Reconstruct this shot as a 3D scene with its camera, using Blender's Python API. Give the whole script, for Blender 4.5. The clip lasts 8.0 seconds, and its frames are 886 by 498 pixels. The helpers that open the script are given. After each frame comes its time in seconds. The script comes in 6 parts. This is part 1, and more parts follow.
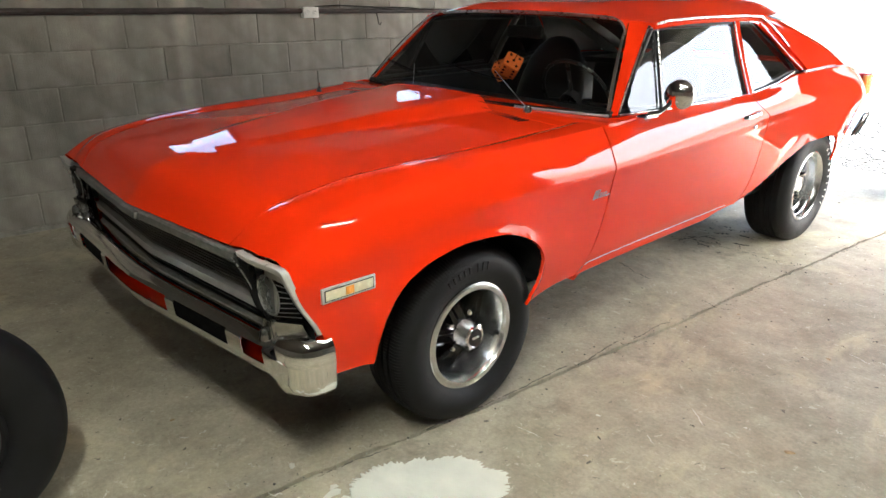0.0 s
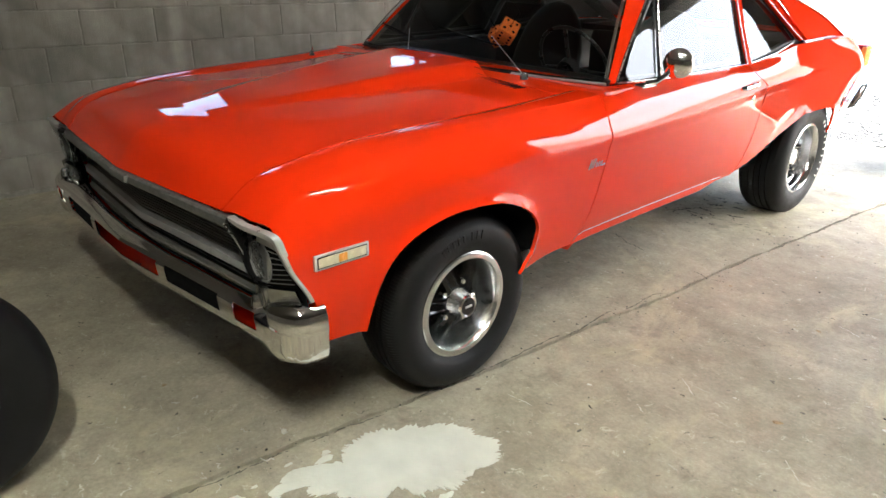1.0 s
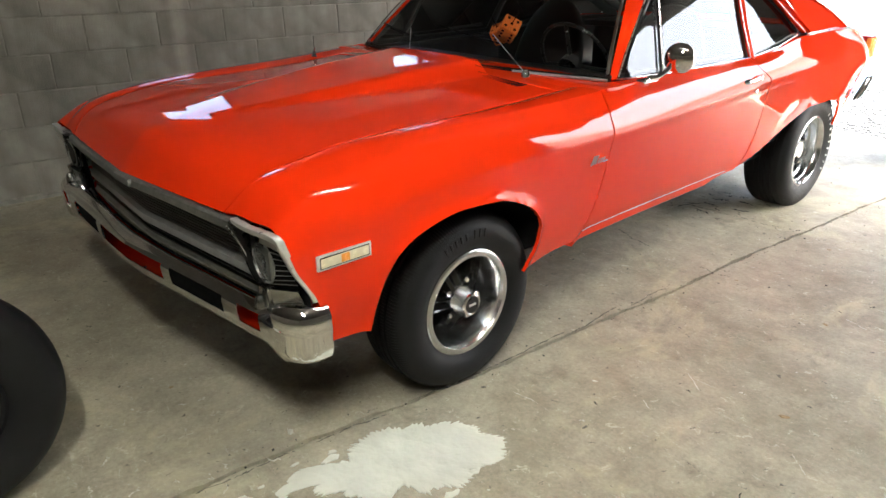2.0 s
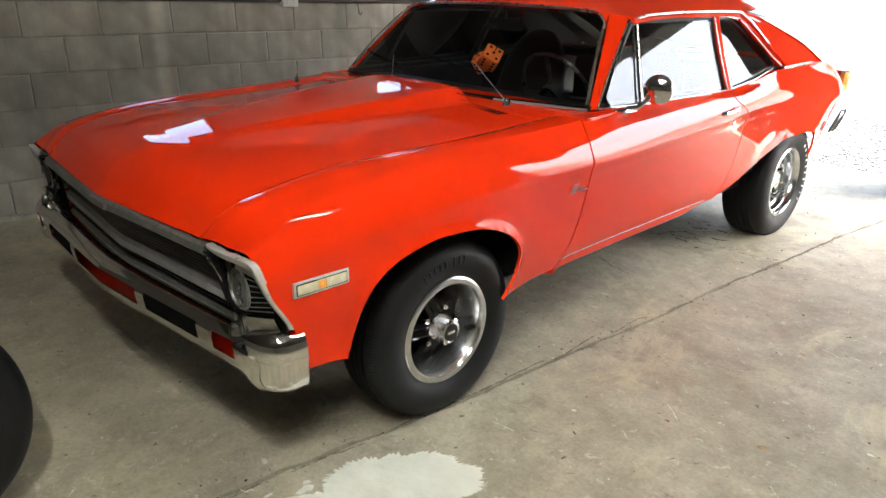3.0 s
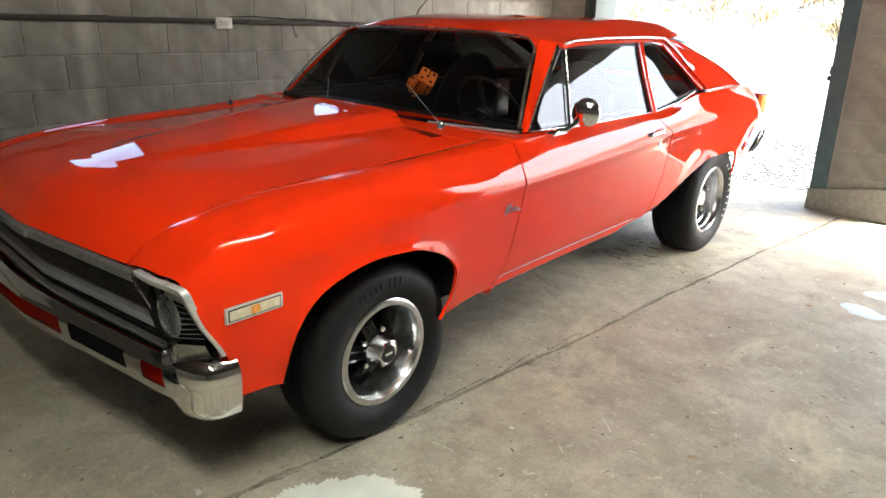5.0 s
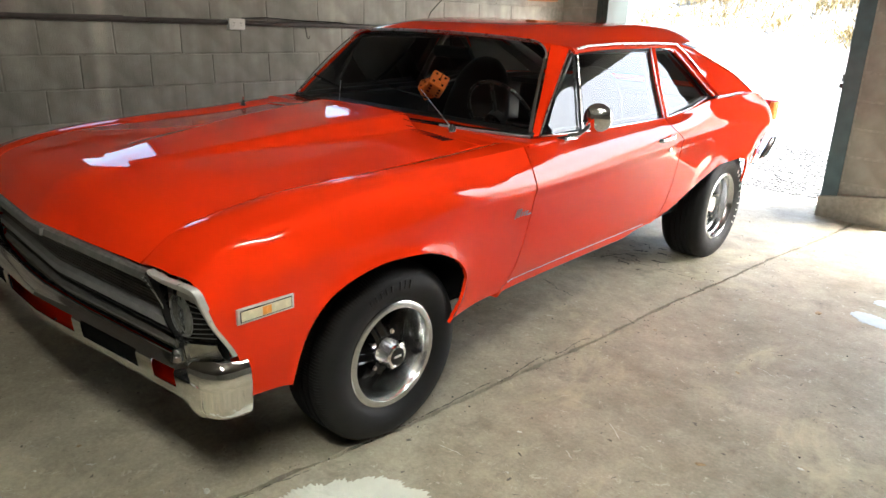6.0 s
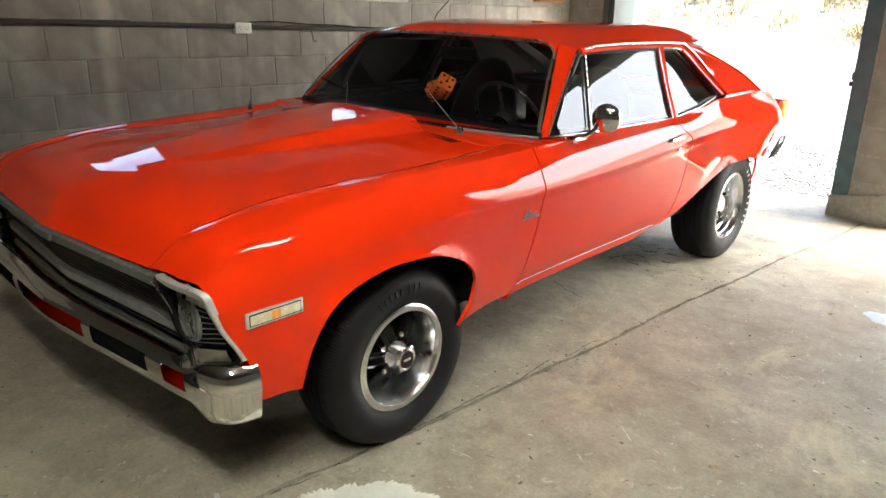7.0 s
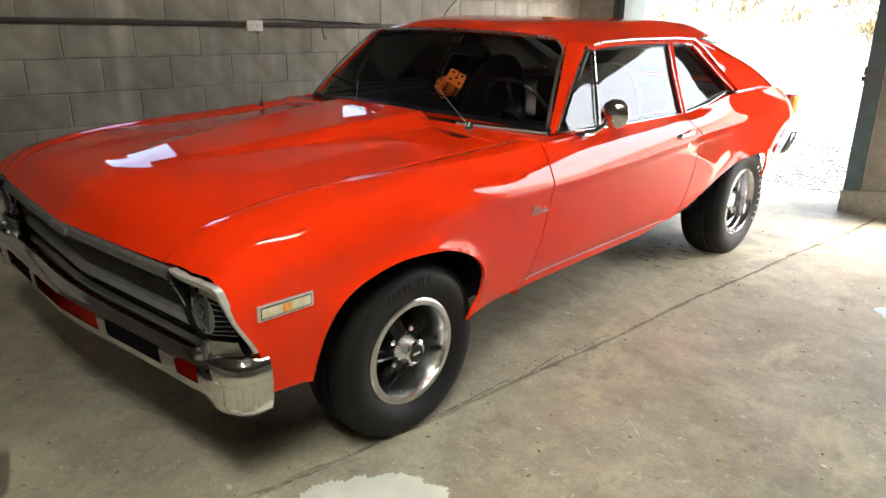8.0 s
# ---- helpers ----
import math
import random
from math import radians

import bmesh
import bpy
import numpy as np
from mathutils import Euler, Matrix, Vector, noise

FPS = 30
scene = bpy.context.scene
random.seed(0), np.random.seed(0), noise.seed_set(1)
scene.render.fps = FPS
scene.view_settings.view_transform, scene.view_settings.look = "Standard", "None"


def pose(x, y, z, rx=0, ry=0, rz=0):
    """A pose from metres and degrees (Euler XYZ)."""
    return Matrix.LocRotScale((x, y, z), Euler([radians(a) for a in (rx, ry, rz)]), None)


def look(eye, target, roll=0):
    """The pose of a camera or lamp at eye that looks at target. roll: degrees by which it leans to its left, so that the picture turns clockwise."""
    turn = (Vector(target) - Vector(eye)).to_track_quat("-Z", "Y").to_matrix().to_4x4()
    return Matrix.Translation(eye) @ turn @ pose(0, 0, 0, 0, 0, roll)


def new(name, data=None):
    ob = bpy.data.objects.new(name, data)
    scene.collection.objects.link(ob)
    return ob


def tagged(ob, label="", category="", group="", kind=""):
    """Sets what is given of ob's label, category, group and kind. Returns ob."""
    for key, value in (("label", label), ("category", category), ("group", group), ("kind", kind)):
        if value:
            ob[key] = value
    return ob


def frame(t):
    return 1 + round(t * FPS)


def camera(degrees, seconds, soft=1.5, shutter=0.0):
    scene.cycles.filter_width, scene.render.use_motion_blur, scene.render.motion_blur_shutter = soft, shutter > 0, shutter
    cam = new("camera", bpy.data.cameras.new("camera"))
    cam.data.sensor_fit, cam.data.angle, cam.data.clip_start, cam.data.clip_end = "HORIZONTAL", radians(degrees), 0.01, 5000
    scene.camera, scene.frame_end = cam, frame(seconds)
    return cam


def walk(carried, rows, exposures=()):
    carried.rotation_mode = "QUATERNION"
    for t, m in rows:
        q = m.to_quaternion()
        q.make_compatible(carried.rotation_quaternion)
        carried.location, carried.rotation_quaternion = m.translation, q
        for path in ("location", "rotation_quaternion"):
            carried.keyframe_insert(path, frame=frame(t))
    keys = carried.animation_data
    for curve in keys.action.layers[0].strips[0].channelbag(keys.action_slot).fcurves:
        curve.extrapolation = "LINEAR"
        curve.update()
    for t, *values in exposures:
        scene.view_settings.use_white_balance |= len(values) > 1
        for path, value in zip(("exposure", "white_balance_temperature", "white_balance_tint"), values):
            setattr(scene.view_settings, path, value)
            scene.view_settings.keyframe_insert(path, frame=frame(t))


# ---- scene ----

# ================= camera =================
cam = camera(65.0, 8.0)
PATH = [
    (0, (2.361, -1.506, 1.386), (0.965, -0.239, 0.717), -0.5),
    (0.5, (2.354, -1.508, 1.383), (0.951, -0.276, 0.665), -0.4),
    (1, (2.347, -1.5, 1.379), (0.99, -0.239, 0.626), 0.4),
    (1.5, (2.357, -1.498, 1.377), (0.986, -0.255, 0.618), -0.7),
    (2.8, (2.361, -1.477, 1.385), (0.984, -0.216, 0.667), -0.2),
    (3, (2.359, -1.475, 1.384), (1.003, -0.177, 0.694), 0.4),
    (3.5, (2.364, -1.474, 1.383), (1.045, -0.139, 0.693), 1.6),
    (4, (2.391, -1.468, 1.39), (1.126, -0.078, 0.705), 0.8),
    (4.5, (2.386, -1.471, 1.389), (1.118, -0.068, 0.739), 0.6),
    (4.7, (2.388, -1.469, 1.395), (1.128, -0.05, 0.761), 0.7),
    (5.8, (2.385, -1.475, 1.392), (1.136, -0.05, 0.754), 1.6),
    (6, (2.384, -1.48, 1.401), (1.115, -0.068, 0.772), 1.6),
    (6.5, (2.372, -1.475, 1.403), (1.09, -0.061, 0.804), 1.5),
    (7, (2.37, -1.475, 1.398), (1.085, -0.075, 0.774), 1.0),
    (7.5, (2.381, -1.484, 1.4), (1.085, -0.093, 0.78), 0.8),
    (8, (2.39, -1.487, 1.397), (1.084, -0.11, 0.765), 0.7),
]
walk(cam, [(t, look(eye, target, roll)) for t, eye, target, roll in PATH], [(0.0, 3.73, 5820, 6), (2.0, 3.71, 5860, 6), (5.0, 3.60, 5820, 6), (8.0, 3.57, 6020, 6)])

# ================= light =================
TURN = radians(6.0)          # the building stands turned to the car


def room(s, e, z=0.0):
    """A place in the room: s along the block wall, e away from it."""
    return Vector((-2.35 + s * math.sin(TURN) + e * math.cos(TURN), s * math.cos(TURN) - e * math.sin(TURN), z))


LAMPS = ((5.1, -1.3, 1.25, 80, True), (4.24, 0.56, 2.0, -54.8, False))    # fluorescent fittings: away from the wall, along it, length, turn, strong tube
world = bpy.data.worlds.new("sky")
scene.world = world
world.use_nodes = True
wn = world.node_tree
sky = wn.nodes.new("ShaderNodeTexSky")
sky.sky_type = 'NISHITA'
sky.sun_disc = False
sky.sun_elevation = radians(48)
sky.sun_rotation = radians(60)
sky.dust_density = 7.0
wn.nodes["Background"].inputs["Strength"].default_value = 0.15
wn.links.new(sky.outputs[0], wn.nodes["Background"].inputs["Color"])
sun = new("sun", bpy.data.lights.new("sun", 'SUN'))
sun.data.energy = 4.0
sun.data.angle = radians(0.5)
sun.data.color = (1.0, 0.97, 0.92)
sun.matrix_world = look((6, 12, 14), (0.0, 9, 0))


# ================= materials =================
def material(name, colour, rough=0.5, metal=0.0, coat=0.0, spots=0.0, scale=20.0, bump=0.0, bscale=200.0, vary=0.0, spec=0.5):
    m = bpy.data.materials.new(name)
    m.use_nodes = True
    t = m.node_tree
    b = t.nodes["Principled BSDF"]
    b.inputs["Base Color"].default_value = (*colour, 1)
    b.inputs["Roughness"].default_value = rough
    b.inputs["Metallic"].default_value = metal
    b.inputs["Coat Weight"].default_value = coat
    b.inputs["Specular IOR Level"].default_value = spec
    co = t.nodes.new("ShaderNodeTexCoord")
    if spots or vary:
        n = t.nodes.new("ShaderNodeTexNoise")
        n.inputs["Scale"].default_value = scale
        n.inputs["Detail"].default_value = 6
        t.links.new(co.outputs["Object"], n.inputs["Vector"])
        r = t.nodes.new("ShaderNodeMapRange")
        r.inputs["From Min"].default_value, r.inputs["From Max"].default_value = 0.3, 0.7
        r.inputs["To Min"].default_value, r.inputs["To Max"].default_value = 1 - spots, 1 + spots
        t.links.new(n.outputs["Fac"], r.inputs["Value"])
        mul = t.nodes.new("ShaderNodeVectorMath")
        mul.operation = 'SCALE'
        mul.inputs[0].default_value = colour
        last = r.outputs["Result"]
        if vary:
            oi = t.nodes.new("ShaderNodeObjectInfo")
            q = t.nodes.new("ShaderNodeMapRange")
            q.inputs["To Min"].default_value, q.inputs["To Max"].default_value = 1 - vary, 1 + vary
            t.links.new(oi.outputs["Random"], q.inputs["Value"])
            k = t.nodes.new("ShaderNodeMath")
            k.operation = 'MULTIPLY'
            t.links.new(last, k.inputs[0])
            t.links.new(q.outputs["Result"], k.inputs[1])
            last = k.outputs[0]
        t.links.new(last, mul.inputs["Scale"])
        t.links.new(mul.outputs["Vector"], b.inputs["Base Color"])
        rr = t.nodes.new("ShaderNodeMapRange")
        rr.inputs["From Min"].default_value, rr.inputs["From Max"].default_value = 0.3, 0.7
        rr.inputs["To Min"].default_value, rr.inputs["To Max"].default_value = rough * 0.9, min(1, rough * 1.15)
        t.links.new(n.outputs["Fac"], rr.inputs["Value"])
        t.links.new(rr.outputs["Result"], b.inputs["Roughness"])
    if bump:
        n2 = t.nodes.new("ShaderNodeTexNoise")
        n2.inputs["Scale"].default_value = bscale
        n2.inputs["Detail"].default_value = 4
        t.links.new(co.outputs["Object"], n2.inputs["Vector"])
        bp = t.nodes.new("ShaderNodeBump")
        bp.inputs["Strength"].default_value = bump
        bp.inputs["Distance"].default_value = 0.01
        t.links.new(n2.outputs["Fac"], bp.inputs["Height"])
        t.links.new(bp.outputs["Normal"], b.inputs["Normal"])
    return m


PAINT = material("orange_red_paint", (0.76, 0.027, 0.0012), 0.42, coat=1.0, spots=0.006, scale=3, spec=0.0)
PAINT.node_tree.nodes["Principled BSDF"].inputs["Coat Roughness"].default_value = 0.012
PAINT.node_tree.nodes["Principled BSDF"].inputs["Coat IOR"].default_value = 1.385
CHROME = material("chrome", (0.75, 0.74, 0.72), 0.07, 1.0, spots=0.05, scale=30)
BRIGHT = material("brushed_trim", (0.86, 0.85, 0.83), 0.28, 1.0, spots=0.03, scale=60)
SILVER = material("silver_paint", (0.46, 0.465, 0.465), 0.38, 0.6, spots=0.1, scale=30)
BLACK = material("black_enamel", (0.005, 0.005, 0.005), 0.28, spots=0.2, scale=30)
MATT = material("matt_black", (0.004, 0.004, 0.004), 0.9, spots=0.3, scale=30, spec=0.1)
RUBBER = material("tyre_rubber", (0.0065, 0.0068, 0.0078), 0.55, spots=0.35, scale=16, bump=0.12, bscale=300, spec=0.3)
VINYL = material("black_vinyl", (0.008, 0.008, 0.009), 0.45, spots=0.2, scale=40, bump=0.2, bscale=400)
BLOCK = material("painted_block", (0.285, 0.270, 0.238), 0.8, spots=0.2, scale=7, bump=0.4, bscale=130, vary=0.10)
MORTAR = material("mortar", (0.30, 0.285, 0.252), 0.9, spots=0.2, scale=30, bump=0.5, bscale=150)
DARKWOOD = material("dark_boards", (0.09, 0.08, 0.07), 0.8, spots=0.3, scale=12, bump=0.4, bscale=90)
GREEN = material("green_grey_steel", (0.062, 0.10, 0.115), 0.5, spots=0.2, scale=10, bump=0.1)
GRAVEL = material("gravel", (0.26, 0.25, 0.23), 0.9, spots=0.3, scale=30, bump=0.8, bscale=60)
HILL = material("brown_hill", (0.30, 0.24, 0.17), 0.95, spots=0.5, scale=0.12)
GRASS = material("dry_grass", (0.20, 0.145, 0.05), 0.9, spots=0.4, scale=8)
WHITE = material("white_plastic", (0.78, 0.77, 0.74), 0.4, spots=0.05, scale=40)


def stained(m, amount=0.2):
    """Broad stains and runs down a wall, and one pale run of paint."""
    t = m.node_tree
    b = t.nodes["Principled BSDF"]
    src = b.inputs["Base Color"].links[0].from_socket
    geo = t.nodes.new("ShaderNodeNewGeometry")
    last = src
    for scale, lo, hi, size in (((1.0, 1.0, 1.0), 1 - amount, 1 + amount, 1.6), ((1.0, 5.0, 0.5), 1 - amount * 0.7, 1 + amount * 0.7, 2.2)):
        mp = t.nodes.new("ShaderNodeMapping")
        mp.inputs["Scale"].default_value = scale
        t.links.new(geo.outputs["Position"], mp.inputs["Vector"])
        n = t.nodes.new("ShaderNodeTexNoise")
        n.inputs["Scale"].default_value, n.inputs["Detail"].default_value = size, 8
        t.links.new(mp.outputs["Vector"], n.inputs["Vector"])
        r = t.nodes.new("ShaderNodeMapRange")
        r.inputs["From Min"].default_value, r.inputs["From Max"].default_value = 0.32, 0.68
        r.inputs["To Min"].default_value, r.inputs["To Max"].default_value = lo, hi
        t.links.new(n.outputs["Fac"], r.inputs["Value"])
        k = t.nodes.new("ShaderNodeVectorMath")
        k.operation = 'SCALE'
        t.links.new(last, k.inputs[0])
        t.links.new(r.outputs["Result"], k.inputs["Scale"])
        last = k.outputs["Vector"]
    # the pale run
    sep = t.nodes.new("ShaderNodeSeparateXYZ")
    t.links.new(geo.outputs["Position"], sep.inputs[0])
    off = t.nodes.new("ShaderNodeMath")
    off.operation = 'SUBTRACT'
    off.inputs[1].default_value = RUN
    t.links.new(sep.outputs["Y"], off.inputs[0])
    ab = t.nodes.new("ShaderNodeMath")
    ab.operation = 'ABSOLUTE'
    t.links.new(off.outputs[0], ab.inputs[0])
    r = t.nodes.new("ShaderNodeMapRange")
    r.interpolation_type = 'SMOOTHSTEP'
    r.inputs["From Min"].default_value, r.inputs["From Max"].default_value = 0.01, 0.075
    r.inputs["To Min"].default_value, r.inputs["To Max"].default_value = 1.45, 1.0
    t.links.new(ab.outputs[0], r.inputs["Value"])
    k = t.nodes.new("ShaderNodeVectorMath")
    k.operation = 'SCALE'
    t.links.new(last, k.inputs[0])
    t.links.new(r.outputs["Result"], k.inputs["Scale"])
    t.links.new(k.outputs["Vector"], b.inputs["Base Color"])


RUN = 0.44
stained(BLOCK)
stained(MORTAR)


def glass_material(name, tint, rough=0.0):
    m = bpy.data.materials.new(name)
    m.use_nodes = True
    t = m.node_tree
    t.nodes.clear()
    out = t.nodes.new("ShaderNodeOutputMaterial")
    mix = t.nodes.new("ShaderNodeMixShader")
    tr = t.nodes.new("ShaderNodeBsdfTransparent")
    tr.inputs["Color"].default_value = (*tint, 1)
    gl = t.nodes.new("ShaderNodeBsdfGlossy")
    gl.inputs["Roughness"].default_value = rough
    fr = t.nodes.new("ShaderNodeFresnel")
    fr.inputs["IOR"].default_value = 1.52
    t.links.new(fr.outputs[0], mix.inputs[0])
    t.links.new(tr.outputs[0], mix.inputs[1])
    t.links.new(gl.outputs[0], mix.inputs[2])
    t.links.new(mix.outputs[0], out.inputs["Surface"])
    return m


def floor_material():
    m = bpy.data.materials.new("concrete_floor")
    m.use_nodes = True
    t = m.node_tree
    b = t.nodes["Principled BSDF"]
    co = t.nodes.new("ShaderNodeTexCoord")

    def noise_at(scale, detail=6, rough=0.6, distort=0.0, stretch=None):
        n = t.nodes.new("ShaderNodeTexNoise")
        n.inputs["Scale"].default_value, n.inputs["Detail"].default_value = scale, detail
        n.inputs["Roughness"].default_value, n.inputs["Distortion"].default_value = rough, distort
        src = co.outputs["Object"]
        if stretch:
            mp = t.nodes.new("ShaderNodeMapping")
            mp.inputs["Scale"].default_value = stretch
            mp.inputs["Rotation"].default_value = (0, 0, 0.5)
            t.links.new(src, mp.inputs["Vector"])
            src = mp.outputs["Vector"]
        t.links.new(src, n.inputs["Vector"])
        return n.outputs["Fac"]

    def ramp(fac, a, c, ca, cc):
        r = t.nodes.new("ShaderNodeValToRGB")
        r.color_ramp.elements[0].position, r.color_ramp.elements[1].position = a, c
        r.color_ramp.elements[0].color, r.color_ramp.elements[1].color = (*ca, 1), (*cc, 1)
        t.links.new(fac, r.inputs["Fac"])
        return r.outputs["Color"]

    def mix(a, c, fac, mode='MIX'):
        x = t.nodes.new("ShaderNodeMix")
        x.data_type, x.blend_type = 'RGBA', mode
        if isinstance(fac, float):
            x.inputs["Factor"].default_value = fac
        else:
            t.links.new(fac, x.inputs["Factor"])
        for sock, v in (("A", a), ("B", c)):
            k = [i for i in x.inputs if i.name == sock and i.type == 'RGBA'][0]
            if isinstance(v, tuple):
                k.default_value = (*v, 1)
            else:
                t.links.new(v, k)
        return [o for o in x.outputs if o.type == 'RGBA'][0]

    base = ramp(noise_at(1.1, 10, 0.7, 0.3), 0.34, 0.68, (0.280, 0.252, 0.190), (0.440, 0.408, 0.330))
    mottled = mix(base, ramp(noise_at(6, 12, 0.76, 0.15), 0.33, 0.67, (0.76, 0.75, 0.71), (1.22, 1.21, 1.16)), 1.0, 'MULTIPLY')
    grain = mix(mottled, ramp(noise_at(70, 6, 0.75), 0.28, 0.72, (0.6, 0.6, 0.6), (1.32, 1.32, 1.32)), 0.55, 'MULTIPLY')
    scuffs = ramp(noise_at(6, 12, 0.78, 1.8, (1, 4, 1)), 0.60, 0.66, (0, 0, 0), (1, 1, 1))
    worn = mix(grain, (0.56, 0.545, 0.475), scuffs)
    worn = mix(grain, worn, 0.7)
    flecks = ramp(noise_at(20, 11, 0.78, 0.7), 0.59, 0.64, (0, 0, 0), (1, 1, 1))
    worn = mix(worn, mix(worn, (0.58, 0.56, 0.45), flecks), 0.75)
    yellow = ramp(noise_at(1.7, 8, 0.72, 0.6, (1.3, 1.0, 1.0)), 0.54, 0.68, (0, 0, 0), (1, 1, 1))
    worn = mix(worn, mix(worn, (0.60, 0.55, 0.36), yellow), 0.5)
    oil = ramp(noise_at(2.6, 9, 0.72, 0.4), 0.59, 0.66, (0, 0, 0), (1, 1, 1))
    pits = ramp(noise_at(32, 5, 0.6, 0.5), 0.66, 0.70, (0, 0, 0), (1, 1, 1))
    worn = mix(worn, (0.12, 0.11, 0.09), pits)
    dark = mix(worn, (0.15, 0.138, 0.105), oil)
    final = mix(worn, dark, 0.5)
    t.links.new(final, b.inputs["Base Color"])
    rr = t.nodes.new("ShaderNodeMapRange")
    rr.inputs["To Min"].default_value, rr.inputs["To Max"].default_value = 0.5, 0.85
    t.links.new(noise_at(4, 6, 0.6), rr.inputs["Value"])
    t.links.new(rr.outputs["Result"], b.inputs["Roughness"])
    bp = t.nodes.new("ShaderNodeBump")
    bp.inputs["Strength"].default_value, bp.inputs["Distance"].default_value = 0.34, 0.006
    t.links.new(noise_at(45, 8, 0.65), bp.inputs["Height"])
    t.links.new(bp.outputs["Normal"], b.inputs["Normal"])
    return m


CONCRETE = floor_material()
WEED = material("dry_weed", (0.13, 0.10, 0.035), 0.9, spots=0.4, scale=8)
PEBBLE = material("dark_stone", (0.03, 0.029, 0.027), 0.8, spots=0.5, scale=20)
DIRT = material("joint_dirt", (0.022, 0.020, 0.016), 0.95, spots=0.3, scale=20)
GREENDARK = material("dark_green_paint", (0.02, 0.028, 0.026), 0.45, spots=0.2, scale=10)
SILLPAINT = material("pale_sill", (0.55, 0.54, 0.50), 0.8, spots=0.2, scale=12, bump=0.4)
YARD = material("yard_ground", (0.17, 0.162, 0.145), 0.95, spots=0.5, scale=3.0, bump=0.6, bscale=40)
PATCH = material("white_filler", (0.66, 0.67, 0.60), 0.75, spots=0.08, scale=9, bump=0.5, bscale=30)
SPILL = material("pale_blue_paint", (0.50, 0.58, 0.62), 0.6, spots=0.12, scale=20)
CRUMB = material("crumbled_edge", (0.13, 0.12, 0.095), 0.95, spots=0.3, scale=30)
SCRATCH = material("pale_scratch", (0.60, 0.585, 0.52), 0.8, spots=0.2, scale=60)
CLOTH = material("white_cloth", (0.72, 0.70, 0.68), 0.9, spots=0.08, scale=30, bump=0.4, bscale=120)
REDCLOTH = material("red_cloth", (0.45, 0.03, 0.07), 0.9, spots=0.15, scale=30, bump=0.4, bscale=120)
LEAF = material("dry_leaf", (0.34, 0.25, 0.14), 0.8, spots=0.3, scale=60)
ORANGE = material("orange_plush", (0.85, 0.17, 0.02), 0.95, spots=0.12, scale=120, bump=0.6, bscale=500)
CREAM = material("cream_lens", (0.66, 0.62, 0.44), 0.25, spots=0.06, scale=60)
AMBER = material("amber_lens", (0.80, 0.34, 0.06), 0.25, spots=0.06, scale=60)
LAMPRED = material("red_lens", (0.45, 0.012, 0.01), 0.15, coat=0.5, spots=0.05, scale=60)
DARKPIPE = material("dark_conduit", (0.055, 0.045, 0.042), 0.55, spots=0.3, scale=20)
REDBOX = material("red_paint_old", (0.28, 0.03, 0.025), 0.5, spots=0.2, scale=20)
WOOD = material("orange_wood", (0.42, 0.17, 0.05), 0.5, spots=0.25, scale=18)
def tube_material(name, strength):
    m = bpy.data.materials.new(name)
    m.use_nodes = True
    m.node_tree.nodes["Principled BSDF"].inputs["Emission Color"].default_value = (1.0, 0.91, 0.74, 1)
    m.node_tree.nodes["Principled BSDF"].inputs["Emission Strength"].default_value = strength
    return m


# The second tube is set weaker, to fill the car's shadow less.
TUBE, DIMTUBE = tube_material("lit_tube", 50.0), tube_material("dim_lit_tube", 9.0)

TINTED = glass_material("tinted_glass", (0.42, 0.44, 0.45))
SCREEN = glass_material("windshield_glass", (0.74, 0.78, 0.78))
CLEAR = glass_material("clear_glass", (0.9, 0.92, 0.9))


# ================= helpers =================
def obj(name, bm, mat, parent=None, label="", smooth=True, angle=35):
    me = bpy.data.meshes.new(name)
    bmesh.ops.recalc_face_normals(bm, faces=bm.faces) if smooth != "keep" else None
    if smooth:
        lim = radians(angle)
        for f in bm.faces:
            f.smooth = True
        for e in bm.edges:
            if len(e.link_faces) == 2 and e.calc_face_angle(0) > lim:
                e.smooth = False
    bm.to_mesh(me)
    bm.free()
    for one in (mat if isinstance(mat, (list, tuple)) else [mat]):
        me.materials.append(one)
    ob = new(name, me)
    if parent:
        ob.parent = parent
    if label:
        tagged(ob, label)
    return ob


part = obj


def thing(name, place, label, category, group="", kind="", turn=0.0):
    ob = new(name)
    ob.matrix_world = Matrix.Translation(place) @ Matrix.Rotation(turn, 4, 'Z')
    ob.empty_display_size = 0.1
    return tagged(ob, label, category, group, kind)


def box(bm, lo, hi, bevel=0.0, m=None):
    r = bmesh.ops.create_cube(bm, size=1.0)
    vs = r["verts"]
    for v in vs:
        v.co = Vector([lo[i] + (v.co[i] + 0.5) * (hi[i] - lo[i]) for i in range(3)])
    if bevel:
        es = list({e for v in vs for e in v.link_edges})
        g = bmesh.ops.bevel(bm, geom=es, offset=bevel, segments=2, affect='EDGES', profile=0.5)
        vs = list({v for f in g["faces"] for v in f.verts} | {v for v in vs if v.is_valid})
    if m is not None:
        bmesh.ops.transform(bm, matrix=m, verts=vs)
    return vs


def boxmesh(lo, hi, bevel=0.0):
    bm = bmesh.new()
    box(bm, lo, hi, bevel)
    return bm


